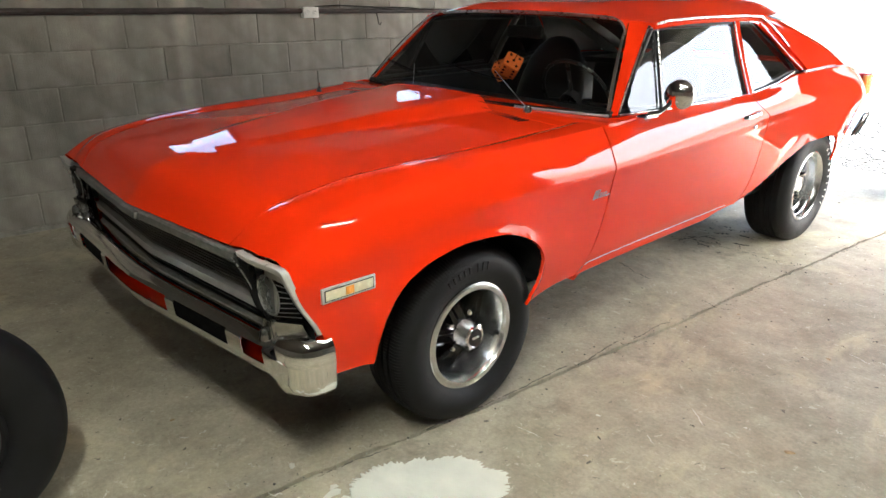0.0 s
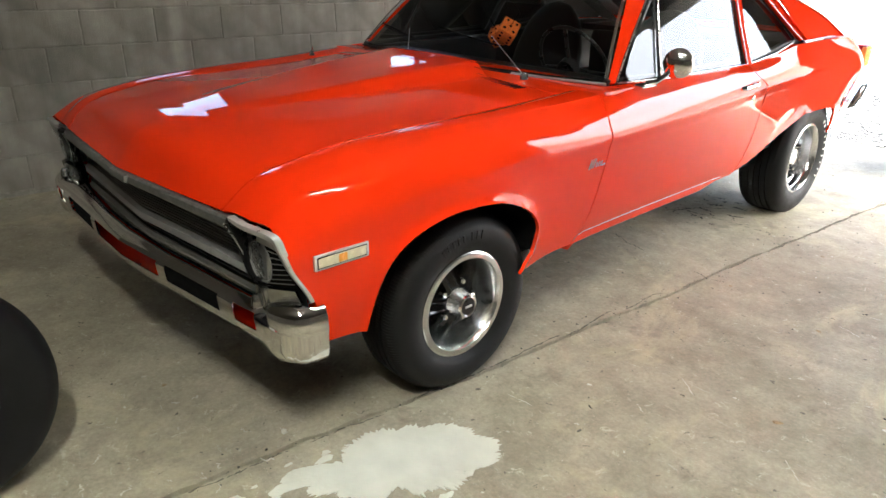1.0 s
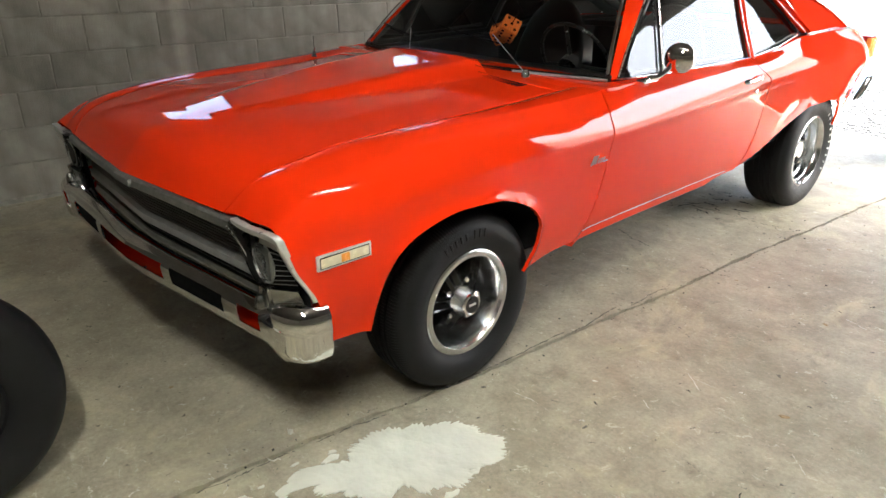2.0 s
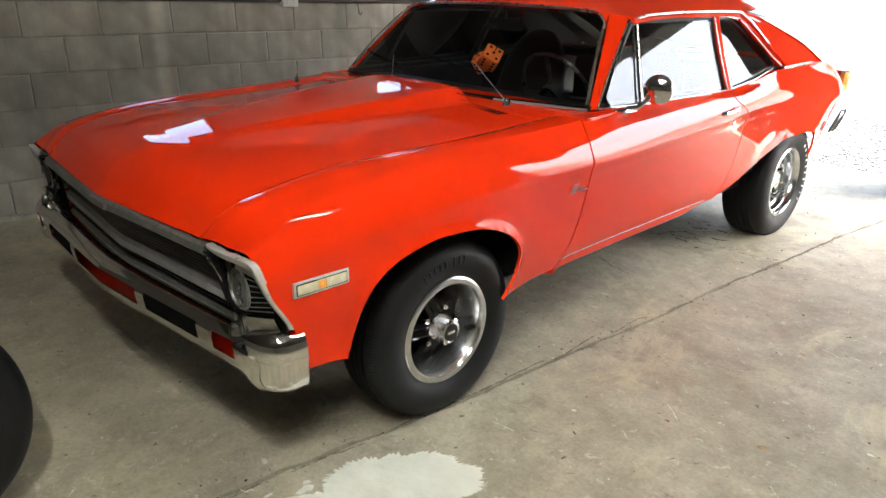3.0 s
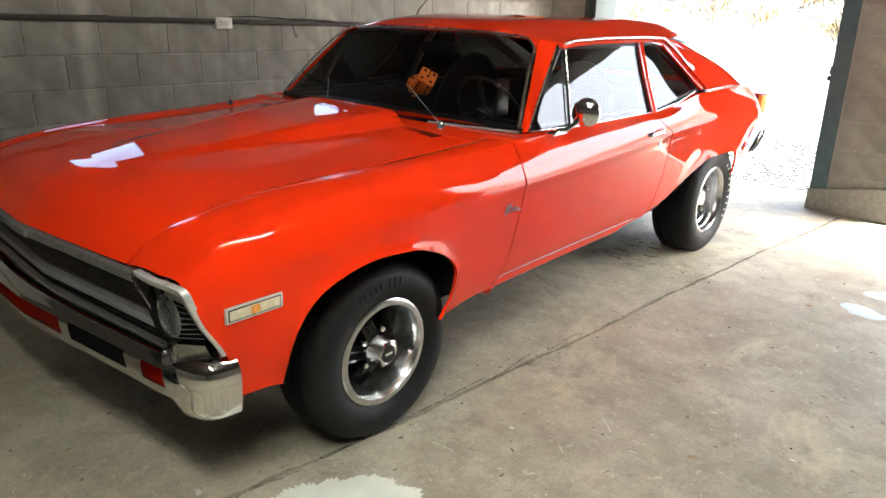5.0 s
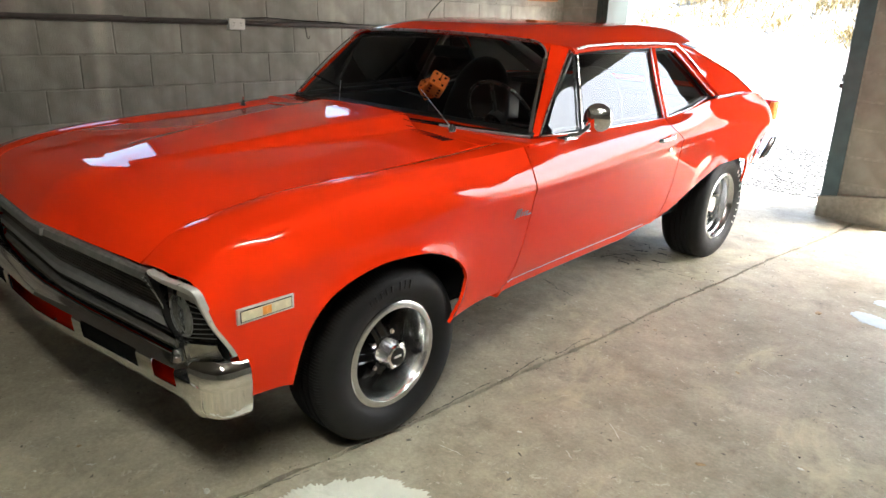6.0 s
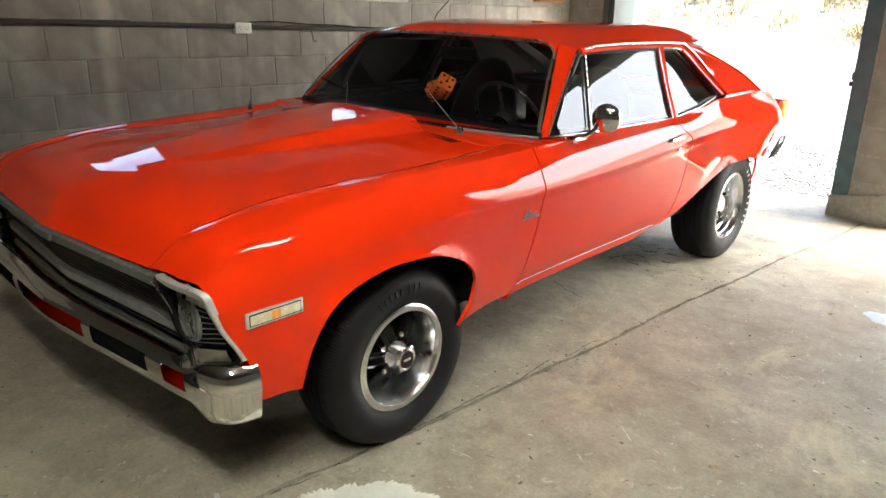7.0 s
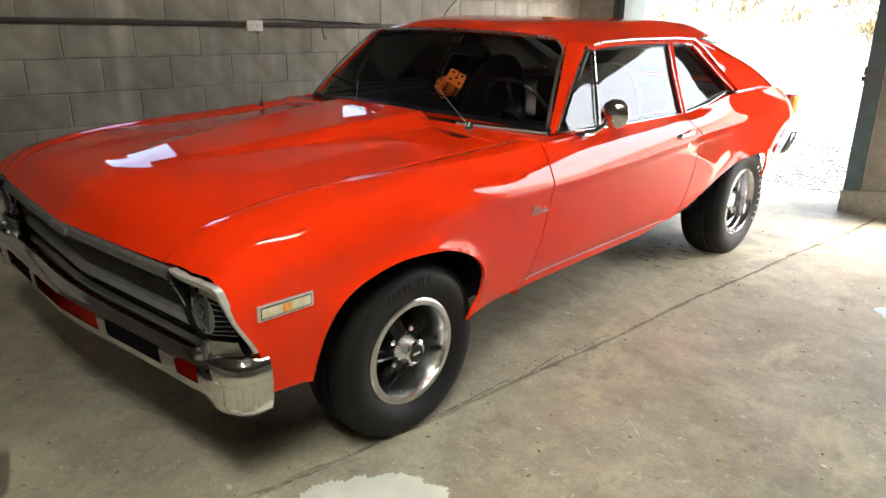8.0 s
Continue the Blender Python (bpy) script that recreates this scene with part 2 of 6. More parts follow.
def table(*pairs):
    """A smooth curve through (at, value) pairs, without overshoot."""
    xs = np.array([p[0] for p in pairs], float)
    ys = np.array([p[1] for p in pairs], float)
    d = np.diff(ys) / np.diff(xs)
    m = np.zeros(len(xs))
    m[0], m[-1] = d[0], d[-1]
    for i in range(1, len(xs) - 1):
        if d[i - 1] * d[i] > 0:
            w1, w2 = 2 * (xs[i + 1] - xs[i]) + xs[i] - xs[i - 1], xs[i + 1] - xs[i] + 2 * (xs[i] - xs[i - 1])
            m[i] = (w1 + w2) / (w1 / d[i - 1] + w2 / d[i])

    def at(x):
        x = min(max(x, xs[0]), xs[-1])
        i = min(int(np.searchsorted(xs, x, side="right")) - 1, len(xs) - 2)
        h = xs[i + 1] - xs[i]
        t = (x - xs[i]) / h
        return float(ys[i] * (1 + 2 * t) * (1 - t) ** 2 + h * m[i] * t * (1 - t) ** 2 + ys[i + 1] * t * t * (3 - 2 * t) + h * m[i + 1] * t * t * (t - 1))
    return at


def sheet(rows, closed=False):
    """A bmesh from a grid of points."""
    bm = bmesh.new()
    vs = [[bm.verts.new(p) for p in r] for r in rows]
    n = len(rows[0])
    for i in range(len(rows) - 1):
        for j in range(n - 1 + bool(closed)):
            k = (j + 1) % n
            bm.faces.new((vs[i][j], vs[i][k], vs[i + 1][k], vs[i + 1][j]))
    return bm


def fold(bm, depth=0.012, inset=0.0015):
    """Turn the open rim of a panel inwards, so that it has a thickness."""
    bm.normal_update()
    rim = [e for e in bm.edges if e.is_boundary]
    normal = {v: v.normal.copy() for e in rim for v in e.verts}
    r = bmesh.ops.extrude_edge_only(bm, edges=rim)
    newv = [g for g in r["geom"] if isinstance(g, bmesh.types.BMVert)]
    from_old = {}
    for v in newv:
        for e in v.link_edges:
            o = e.other_vert(v)
            if o in normal:
                from_old[v] = o
    for v, o in from_old.items():
        v.co = o.co - normal[o] * depth
    for e in rim:
        e.smooth = False
    return bm


def lathe(profile, n=64, axis='X', closed=False):
    """A ring from (radius, along) pairs turned round an axis."""
    rows = []
    for r, a in profile:
        row = []
        for i in range(n):
            w = 2 * math.pi * i / n
            c, s = r * math.cos(w), r * math.sin(w)
            row.append((a, c, s) if axis == 'X' else (c, s, a) if axis == 'Z' else (c, a, s))
        rows.append(row)
    if closed:
        rows.append(rows[0])
    bm = sheet(rows, True)
    bmesh.ops.remove_doubles(bm, verts=bm.verts, dist=1e-6)
    return bm


def tube(points, radius, n=10, flat=1.0):
    """A round bar along points."""
    pts = [Vector(p) for p in points]
    rows = []
    for i, p in enumerate(pts):
        d = (pts[min(i + 1, len(pts) - 1)] - pts[max(i - 1, 0)]).normalized()
        up = Vector((0, 0, 1)) if abs(d.z) < 0.9 else Vector((0, 1, 0))
        a = d.cross(up).normalized()
        b = a.cross(d)
        r = radius[i] if isinstance(radius, (list, tuple)) else radius
        rows.append([p + a * r * math.cos(w) + b * r * flat * math.sin(w) for w in (2 * math.pi * k / n for k in range(n))])
    bm = sheet(rows, True)
    ends = [[v for v in bm.verts][:n], [v for v in bm.verts][-n:]]
    for vs in ends:
        bm.faces.new(vs)
    return bm


def mirrored(bm):
    c = bm.copy()
    for v in c.verts:
        v.co.x = -v.co.x
    bmesh.ops.reverse_faces(c, faces=c.faces)
    return c


def join(*bms):
    out = bmesh.new()
    for b in bms:
        me = bpy.data.meshes.new("tmp")
        b.to_mesh(me)
        out.from_mesh(me)
        bpy.data.meshes.remove(me)
        b.free()
    return out


# ================= the garage =================
ROOM_M = Matrix.Translation((-2.35, 0, 0)) @ Matrix.Rotation(-TURN, 4, 'Z')   # x: away from the wall, y: along it
JOINT = 3.15


def slab(e0, e1, n, seed):
    rnd = random.Random(seed)
    rows = []
    for s in np.linspace(-9, 5.26, 650):
        row = []
        for e in np.linspace(e0, e1, n):
            d = 0.009 * (rnd.random() - 0.5) + 0.012 * noise.noise(Vector((s * 9, e0, 0))) if abs(e - JOINT) < 0.02 else 0.0
            row.append((e + d + (0.012 * math.sin(s * 1.7) + 0.006 * math.sin(s * 5.1) if abs(e - JOINT) < 0.02 else 0), s, max(0.0, JOINT - e) * 0.0175))
        rows.append(row)
    return fold(sheet(rows), 0.055)


floor = obj("floor", boxmesh((-0.3, -9, -0.3), (11, 5.3, -0.045)), DIRT, smooth=False)
floor.matrix_world = ROOM_M
tagged(floor, "stained grey-brown concrete floor with a long straight joint", "floor", kind="structure")
part("slab", slab(-0.02, JOINT - 0.009, 24, 1), CONCRETE, floor, "concrete slab under the car")
part("slab", slab(JOINT + 0.008, 11, 24, 2), CONCRETE, floor, "scuffed concrete slab beside the car")


def structure(name, bm, mat, label, category, smooth=False):
    o = obj(name, bm, mat, smooth=smooth)
    o.matrix_world = ROOM_M
    return tagged(o, label, category, kind="structure")


W2 = 0.02
PIER = 3.52                                     # far face of the pier between the bays
# Boards out of view, added so that the chrome and hood reflect darkness.
structure("added_boarding", join(boxmesh((-0.006, -9, 2.16), (0.02, 4.99, 3.2)), boxmesh((-0.006, -9, 0.076), (0.02, -2.1, 2.159))), DARKWOOD, "unseen dark boards added over the upper and south block wall to darken reflections", "boarding")
wall_west = structure("wall_west", join(boxmesh((-0.3, -9, -0.3), (-0.006, 5.2, 1.555)), boxmesh((-0.3, -9, 2.12), (-0.006, 5.2, 3.2)), boxmesh((-0.3, -9, 1.555), (-0.006, W2, 2.12)), boxmesh((-0.3, W2 + 0.60, 1.555), (-0.006, 2.05, 2.12)), boxmesh((-0.3, 2.05, 1.97), (-0.006, 2.82, 2.12)), boxmesh((-0.3, 2.82, 1.555), (-0.006, 5.2, 2.12)), boxmesh((-0.3, -9, -0.05), (0.01, 5.2, 0.075))), MORTAR, "grey painted concrete block wall with raked joints", "wall")
wall_north = structure("wall_north", join(boxmesh((-0.006, 5.0, -0.3), (0.50, 5.3, 3.2)), boxmesh((0.50, 5.0, 2.25), (2.99, 5.3, 3.2)), boxmesh((PIER, 5.0, 2.45), (6.45, 5.3, 3.2)), boxmesh((2.99, 4.80, -0.3), (PIER, 5.3, 3.2)), boxmesh((9.3, 5.0, 2.25), (10.8, 5.3, 3.2)), boxmesh((6.45, 5.0, -0.3), (9.3, 5.3, 3.2)), boxmesh((9.3, 5.0, -0.3), (10.8, 5.3, 1.0)), boxmesh((9.3, 5.0, 2.1), (10.8, 5.3, 2.249)), boxmesh((10.8, 5.0, -0.3), (11, 5.3, 3.2))), MORTAR, "block wall with open bay doors to the yard", "wall")
structure("wall_south", boxmesh((-0.3, -9.3, -0.3), (11, -9, 3.2)), BLOCK, "plain grey block wall", "wall")
structure("wall_east", boxmesh((11, -9.3, -0.3), (11.3, 5.3, 3.2)), BLOCK, "plain grey block wall", "wall")
structure("ceiling", boxmesh((-0.3, -9.3, 3.2), (11.3, 5.3, 3.3)), DARKWOOD, "dark timber ceiling", "ceiling")

# doorway frames
structure("door_frame", join(boxmesh((0.50, 4.98, 0), (0.56, 5.32, 2.25), 0.004), boxmesh((0.44, 4.965, 0), (0.50, 4.998, 2.25), 0.004)), GREENDARK, "dark painted steel post of the bay door", "door frame")
jamb = structure("door_frame", join(boxmesh((2.872, 4.787, 0.10), (2.992, 4.796, 2.25), 0.002), boxmesh((2.872, 4.796, 0.10), (2.882, 5.2, 2.25), 0.002), boxmesh((2.868, 4.95, 0.9), (2.872, 4.99, 1.02), 0.001)), GREEN, "blue-green painted steel jamb of the bay door", "door frame")
foot = boxmesh((2.862, 4.765, -0.02), (PIER + 0.03, 5.32, 0.275), 0.012)
for v in foot.verts:
    if v.co.x < 2.95 and v.co.z > 0.2:
        v.co.z -= 0.11
structure("door_plinth", foot, MORTAR, "rough concrete plinth at the foot of the pier", "plinth")
structure("door_latch", join(boxmesh((2.845, 4.80, 0.985), (2.873, 4.83, 1.02), 0.003), boxmesh((2.855, 4.80, 1.03), (2.866, 4.82, 1.09), 0.003)), BLACK, "small steel latch on the jamb", "latch")

# the window in the block wall
def window(name, s0, top=1.97, panes=2, wide=0.77):
    s1 = s0 + wide
    bars = [boxmesh((-0.22, s0, 1.562), (-0.16, s1, 1.595), 0.004), boxmesh((-0.22, s0, top - 0.035), (-0.16, s1, top), 0.004), boxmesh((-0.22, s0, 1.595), (-0.16, s0 + 0.035, top - 0.035), 0.004), boxmesh((-0.22, s1 - 0.035, 1.595), (-0.16, s1, top - 0.035), 0.004)]
    spans = ((s0 + 0.035, s1 - 0.035),)
    if panes == 2:
        bars.append(boxmesh((-0.215, s0 + 0.37, 1.595), (-0.165, s0 + 0.40, top - 0.035), 0.004))
        spans = ((s0 + 0.035, s0 + 0.37), (s0 + 0.40, s1 - 0.035))
    w = structure(name, join(*bars), GREENDARK, "small steel-framed window with %s" % ("two panes" if panes == 2 else "one large pane"), "window")
    for a, b in spans:
        p = part("pane", boxmesh((-0.192, a, 1.595), (-0.188, b, top - 0.035)), CLEAR, w)
        p.visible_shadow = False
    part("sill", boxmesh((-0.16, s0 - 0.03, 1.535), (0.03, s1 + 0.03, 1.562), 0.006), SILLPAINT, w, "pale painted concrete sill")


window("window_1", 2.05)
window("window_2", W2, 2.12, 1, 0.60)
w3 = structure("window_3", join(boxmesh((9.3, 5.1, 1.0), (10.8, 5.16, 1.05)), boxmesh((9.3, 5.1, 2.05), (10.8, 5.16, 2.1)), boxmesh((9.3, 5.1, 1.05), (9.35, 5.16, 2.05)), boxmesh((10.75, 5.1, 1.05), (10.8, 5.16, 2.05)), boxmesh((10.01, 5.1, 1.05), (10.09, 5.16, 2.05))), GREENDARK, "steel-framed window with two panes beside the bays", "window")
for a, b in ((9.35, 10.01), (10.09, 10.75)):
    p = part("pane", boxmesh((a, 5.128, 1.05), (b, 5.132, 2.05)), CLEAR, w3)
    p.visible_shadow = False

# the yard
BANK = table((-25, 1.0), (2.6, 1.0), (4.5, 0.35), (6.5, 0.05), (9, 0.0))      # the bank ends behind the second bay
rows = []
ran = random.Random(4)
for y in [5.2, 5.6, 6, 6.5, 7, 7.5, 8, 8.5, 9, 9.5, 10, 10.6, 11.3, 12, 13, 14, 16, 18, 21, 25, 32, 45, 80, 200]:
    rows.append([(x, y, -0.05 + BANK(x) * (0.0 if y < 8.5 else min(y - 8.5, 14) * 0.52 * (1 + 0.06 * math.sin(x * 0.7)))) for x in [-200, -80, -40, -25] + list(np.linspace(-18, 18, 45)) + [25, 40, 80, 200]])
ground = obj("ground", sheet(rows), YARD)
tagged(ground, "pale gravel yard rising to a dry grass slope", "ground", kind="structure")

rows = []
for i, y in enumerate(np.linspace(60, 130, 9)):
    rows.append([(x, y, -0.3 + 17 * math.sin(math.pi * i / 9) ** 0.9 * (1 + 0.16 * math.sin(x * 0.045 + 1) + 0.07 * math.sin(x * 0.17) + 0.03 * math.sin(x * 0.61))) for x in np.linspace(-160, 220, 120)])
hill = obj("hill", sheet(rows), HILL)
tagged(hill, "bare brown hill far beyond the yard", "hill", kind="structure")

# dry grass on the slope, in ragged rows of tufts with bare ground between
blades = bmesh.new()
tufts = []
for y0, spread, count in ((10.9, 0.22, 46), (12.0, 0.35, 90), (13.2, 0.4, 90), (14.6, 0.5, 70), (16.4, 0.8, 50)):
    for i in range(count):
        x = ran.uniform(-14, 2.6)
        tufts.append((x, y0 + ran.gauss(0, spread) - 0.22 * max(-2.0, x), ran.uniform(0.12, 0.42)))
for i in range(26000):
    cx, cy, r = ran.choice(tufts)
    x, y = cx + ran.gauss(0, r), max(10.0, cy + ran.gauss(0, r * 0.55))
    z = -0.05 + (y - 8.5) * 0.52
    h = ran.uniform(0.04, 0.15)
    for k in range(2):
        a = ran.uniform(0, 6.28)
        dx, dy = math.cos(a), math.sin(a)
        lean = ran.uniform(0.3, 1.3) * h
        p = Vector((x + ran.uniform(-0.05, 0.05), y + ran.uniform(-0.05, 0.05), z + ran.uniform(-0.02, 0.05)))
        w = ran.uniform(0.005, 0.012)
        v = [blades.verts.new(p + Vector((-dy * w, dx * w, 0))), blades.verts.new(p + Vector((dy * w, -dx * w, 0))), blades.verts.new(p + Vector((dx * lean, dy * lean, h)))]
        blades.faces.new(v)
grass = obj("dry_grass", blades, GRASS, smooth=False)
tagged(grass, "dry straw-coloured grass in ragged tufts on the slope", "grass", kind="stuff")
stones = bmesh.new()
for i in range(900):
    x, y = ran.uniform(-3.5, 5), ran.uniform(5.35, 9.0)
    r = ran.uniform(0.008, 0.03)
    res = bmesh.ops.create_icosphere(stones, subdivisions=1, radius=r)
    for v in res["verts"]:
        v.co = Vector((v.co.x * ran.uniform(0.7, 1.3) + x, v.co.y * ran.uniform(0.7, 1.3) + y, v.co.z * 0.6 - 0.045))
weeds = bmesh.new()
for i in range(2200):
    cx, cy, r = ran.choice(tufts)
    x, y = cx + ran.gauss(0, r), max(10.1, cy + ran.gauss(0, r * 0.5))
    p = Vector((x, y, -0.05 + (y - 8.5) * 0.52))
    h = ran.uniform(0.10, 0.36)
    top = p + Vector((ran.uniform(-0.1, 0.1), ran.uniform(-0.1, 0.1), h))
    w = ran.uniform(0.003, 0.006)
    weeds.faces.new([weeds.verts.new(q) for q in (p + Vector((-w, 0, 0)), p + Vector((w, 0, 0)), top)])
    for k in range(6):
        c = p.lerp(top, ran.uniform(0.3, 1.0)) + Vector((ran.gauss(0, 0.05), ran.gauss(0, 0.05), 0))
        r = ran.uniform(0.012, 0.034)
        weeds.faces.new([weeds.verts.new(c + Vector((ran.uniform(-r, r), ran.uniform(-r, r), ran.uniform(-r, r) * 1.6))) for q in range(3)])
weed_ob = obj("dry_weeds", weeds, WEED, smooth=False)
tagged(weed_ob, "dark dry weed stalks with seed heads", "weeds", kind="stuff")
pebbles = bmesh.new()
for i in range(3200):
    x, y = ran.uniform(-1.5, 2.2), 5.3 + 3.0 * ran.random() ** 1.5
    r = ran.uniform(0.008, 0.024)
    res = bmesh.ops.create_icosphere(pebbles, subdivisions=1, radius=r)
    for v in res["verts"]:
        v.co = Vector((v.co.x * ran.uniform(0.7, 1.6) + x, v.co.y * ran.uniform(0.7, 1.3) + y, v.co.z * 0.5 - 0.045))
pebble_ob = obj("dark_gravel", pebbles, PEBBLE)
tagged(pebble_ob, "dark stones scattered through the gravel", "gravel", kind="stuff")
gravel = obj("gravel", stones, GRAVEL)
tagged(gravel, "loose pale gravel in the yard", "gravel", kind="stuff")

# lamps under the ceiling
def ceiling_light(e, s, length=1.2, turn=0.0, strong=True):
    b = room(s, e, 3.2)
    o = thing("ceiling_light", b, "single-tube fluorescent fitting under the dark ceiling", "light", "ceiling lights", turn=turn - TURN)
    part("fitting", boxmesh((-0.07, -length / 2, -0.16), (0.07, length / 2, 0.0), 0.01), WHITE, o)
    for x in (0.0,):
        part("light_tube", tube([(x, -length / 2 + 0.02, -0.185), (x, length / 2 - 0.02, -0.185)], 0.018), TUBE if strong else DIMTUBE, o)
    return o


for e, s, length, turn, strong in LAMPS:
    ceiling_light(e, s, length, radians(turn), strong)

# ================= the car: body =================
car = new("car")
car.matrix_world = Matrix.Translation((0.85, 0, 0)) @ Matrix.Rotation(radians(1.0), 4, 'Y') @ Matrix.Translation((-0.85, 0, 0))
tagged(car, "orange-red two-door muscle coupe with chrome bumpers, parked on the concrete floor", "car")

# lines of the left side: seam, top, crease, widest, middle, sill
SX = table((-0.73, 0.615), (-0.68, 0.64), (-0.5, 0.665), (0.6, 0.70), (0.7, 0.71))
SZ = table((-0.73, 0.755), (-0.715, 0.772), (-0.68, 0.812), (-0.62, 0.848), (-0.5, 0.878), (-0.3, 0.905), (0, 0.914), (0.3, 0.924), (0.6, 0.942), (0.7, 0.95))
TX = table((-0.72, 0.745), (-0.3, 0.775), (0.3, 0.815), (0.65, 0.842), (0.8, 0.847), (1.2, 0.855), (1.9, 0.862), (2.4, 0.86), (2.8, 0.84), (3.3, 0.80), (3.64, 0.745))
TZ = table((-0.72, 0.752), (-0.69, 0.79), (-0.6, 0.852), (-0.45, 0.887), (-0.28, 0.908), (0, 0.923), (0.3, 0.932), (0.65, 0.950), (0.85, 0.960), (1.2, 0.963), (1.85, 0.968), (2.1, 0.99), (2.35, 1.02), (2.8, 1.022), (3.1, 1.01), (3.3, 0.985), (3.5, 0.93), (3.64, 0.87))
CX = table((-0.72, 0.862), (-0.6, 0.853), (-0.45, 0.846), (-0.25, 0.848), (0.0, 0.856), (0.3, 0.874), (0.65, 0.8935), (1.2, 0.8955), (1.7, 0.8975), (2.1, 0.894), (2.4, 0.89), (2.8, 0.885), (3.3, 0.855), (3.64, 0.785))
CZ = table((-0.72, 0.757), (-0.69, 0.777), (-0.6, 0.828), (-0.45, 0.866), (-0.28, 0.89), (-0.08, 0.903), (0.17, 0.898), (0.4, 0.876), (0.65, 0.857), (1.2, 0.893), (1.7, 0.922), (2.1, 0.943), (2.3, 0.955), (2.8, 0.96), (3.2, 0.94), (3.5, 0.87), (3.64, 0.82))
WX = table((-0.7, 0.898), (-0.4, 0.903), (0.2, 0.908), (0.65, 0.912), (1.2, 0.918), (1.7, 0.921), (2.0, 0.918), (2.3, 0.914), (2.6, 0.913), (2.9, 0.908), (3.3, 0.88), (3.64, 0.80))
WZ = table((-0.7, 0.68), (-0.3, 0.755), (0.2, 0.775), (0.65, 0.79), (1.2, 0.81), (1.7, 0.838), (2.1, 0.86), (2.5, 0.86), (3.2, 0.80), (3.64, 0.74))
MX = table((-0.7, 0.893), (-0.4, 0.897), (0.2, 0.894), (0.65, 0.879), (1.2, 0.880), (1.8, 0.880), (2.2, 0.878), (2.5, 0.884), (2.9, 0.89), (3.3, 0.86), (3.64, 0.79))
MZ = table((-0.7, 0.55), (0.0, 0.60), (2.5, 0.61), (3.0, 0.65), (3.3, 0.71), (3.64, 0.72))
RX = table((-0.7, 0.872), (0.2, 0.858), (0.5, 0.834), (1.7, 0.832), (1.9, 0.843), (2.3, 0.862), (3.2, 0.85), (3.64, 0.77))
RZ = table((-0.7, 0.41), (0.1, 0.374), (0.45, 0.364), (0.60, 0.366), (0.66, 0.392), (1.9, 0.404), (2.3, 0.42), (3.0, 0.46), (3.2, 0.56), (3.4, 0.645), (3.64, 0.69))
HZ = table((-0.785, 0.752), (-0.77, 0.770), (-0.735, 0.818), (-0.695, 0.858), (-0.62, 0.885), (-0.53, 0.903), (-0.3, 0.928), (0, 0.945), (0.3, 0.957), (0.7, 0.965))
SCOOP_H = table((-0.5, 0.0), (-0.25, 0.012), (0.1, 0.034), (0.57, 0.055))
SCOOP_W = table((-0.5, 0.08), (0, 0.19), (0.57, 0.265))
FRONT = table((0, -0.785), (0.615, -0.727), (0.745, -0.712), (0.835, -0.705))


CREASE = table((0.3, 0.0), (0.62, 0.5), (2.0, 0.5), (2.4, 0.0))                # how deep the side's crease is
TUCK = table((0.25, 0.0), (0.55, 1.0), (1.85, 1.0), (2.15, 0.0))                   # the roll-under along the sill
UNDERCUT = table((-0.02, 0.0), (0.0, 0.0), (0.03, -0.0045), (0.04, -0.0046), (0.048, -0.0032), (0.4, -0.003))
KS = list(np.linspace(0, 1.9, 28)) + list(np.linspace(1.9, 2.5, 28))[1:] + list(np.linspace(2.5, 4, 14))[1:]


def side_point(y, k):
    """k: 0 top, 1 crease, 2 widest, 3 middle, 4 sill, smooth between."""
    pts = ((TX(y), TZ(y)), (CX(y), CZ(y)), (WX(y), WZ(y)), (MX(y), MZ(y)), (RX(y), RZ(y)))
    i = min(int(k), 3)
    t = k - i
    out = []
    for c in (0, 1):
        d = [pts[j + 1][c] - pts[j][c] for j in range(4)]
        # tangents by the chords' lengths, so that the bend stays even
        l = [max(math.hypot(pts[j + 1][0] - pts[j][0], pts[j + 1][1] - pts[j][1]), 1e-4) for j in range(4)]
        def slope(j):
            if j == 0:
                return d[0] / l[0]
            if j in (2, 4):
                return d[j - (j == 4)] / l[j - (j == 4)]
            return (d[j - 1] / l[j - 1] * l[j] + d[j] / l[j] * l[j - 1]) / (l[j - 1] + l[j])
        m0, m1 = slope(i) * l[i], slope(i + 1) * l[i]
        p, q = pts[i][c], pts[i + 1][c]
        out.append(p * (1 + 2 * t) * (1 - t) ** 2 + m0 * t * (1 - t) ** 2 + q * t * t * (3 - 2 * t) + m1 * t * t * (t - 1))
    return out[0] + CREASE(y) * UNDERCUT(WZ(y) - out[1]) - 0.020 * TUCK(y) * max(0.0, (k - 3.62) / 0.38) ** 1.5, out[1]


def hood_z(x, y):
    a = abs(x) / SX(y)
    w = min(max((-0.3 - y) / 0.42, 0), 1)
    f = FRONT(min(abs(x), 0.835))
    hz, sz = HZ(y - (f + 0.785) * w), SZ(y - (f + 0.727) * w)
    v = min(max((0.05 - y) / 0.4, 0), 1)             # a sharp centre peak that dies out towards the scoop
    z = hz + (sz - hz) * (0.25 * a + 0.75 * a ** 2.2) + 0.0026 * v * max(0.0, 1 - abs(x) / 0.45) ** 2 * min(1, max(0, (y + 0.77) / 0.06))
    h, w = SCOOP_H(y), SCOOP_W(y)
    t = min(max((w + 0.085 - abs(x)) / 0.085, 0), 1)
    return z + h * t * t * (3 - 2 * t)


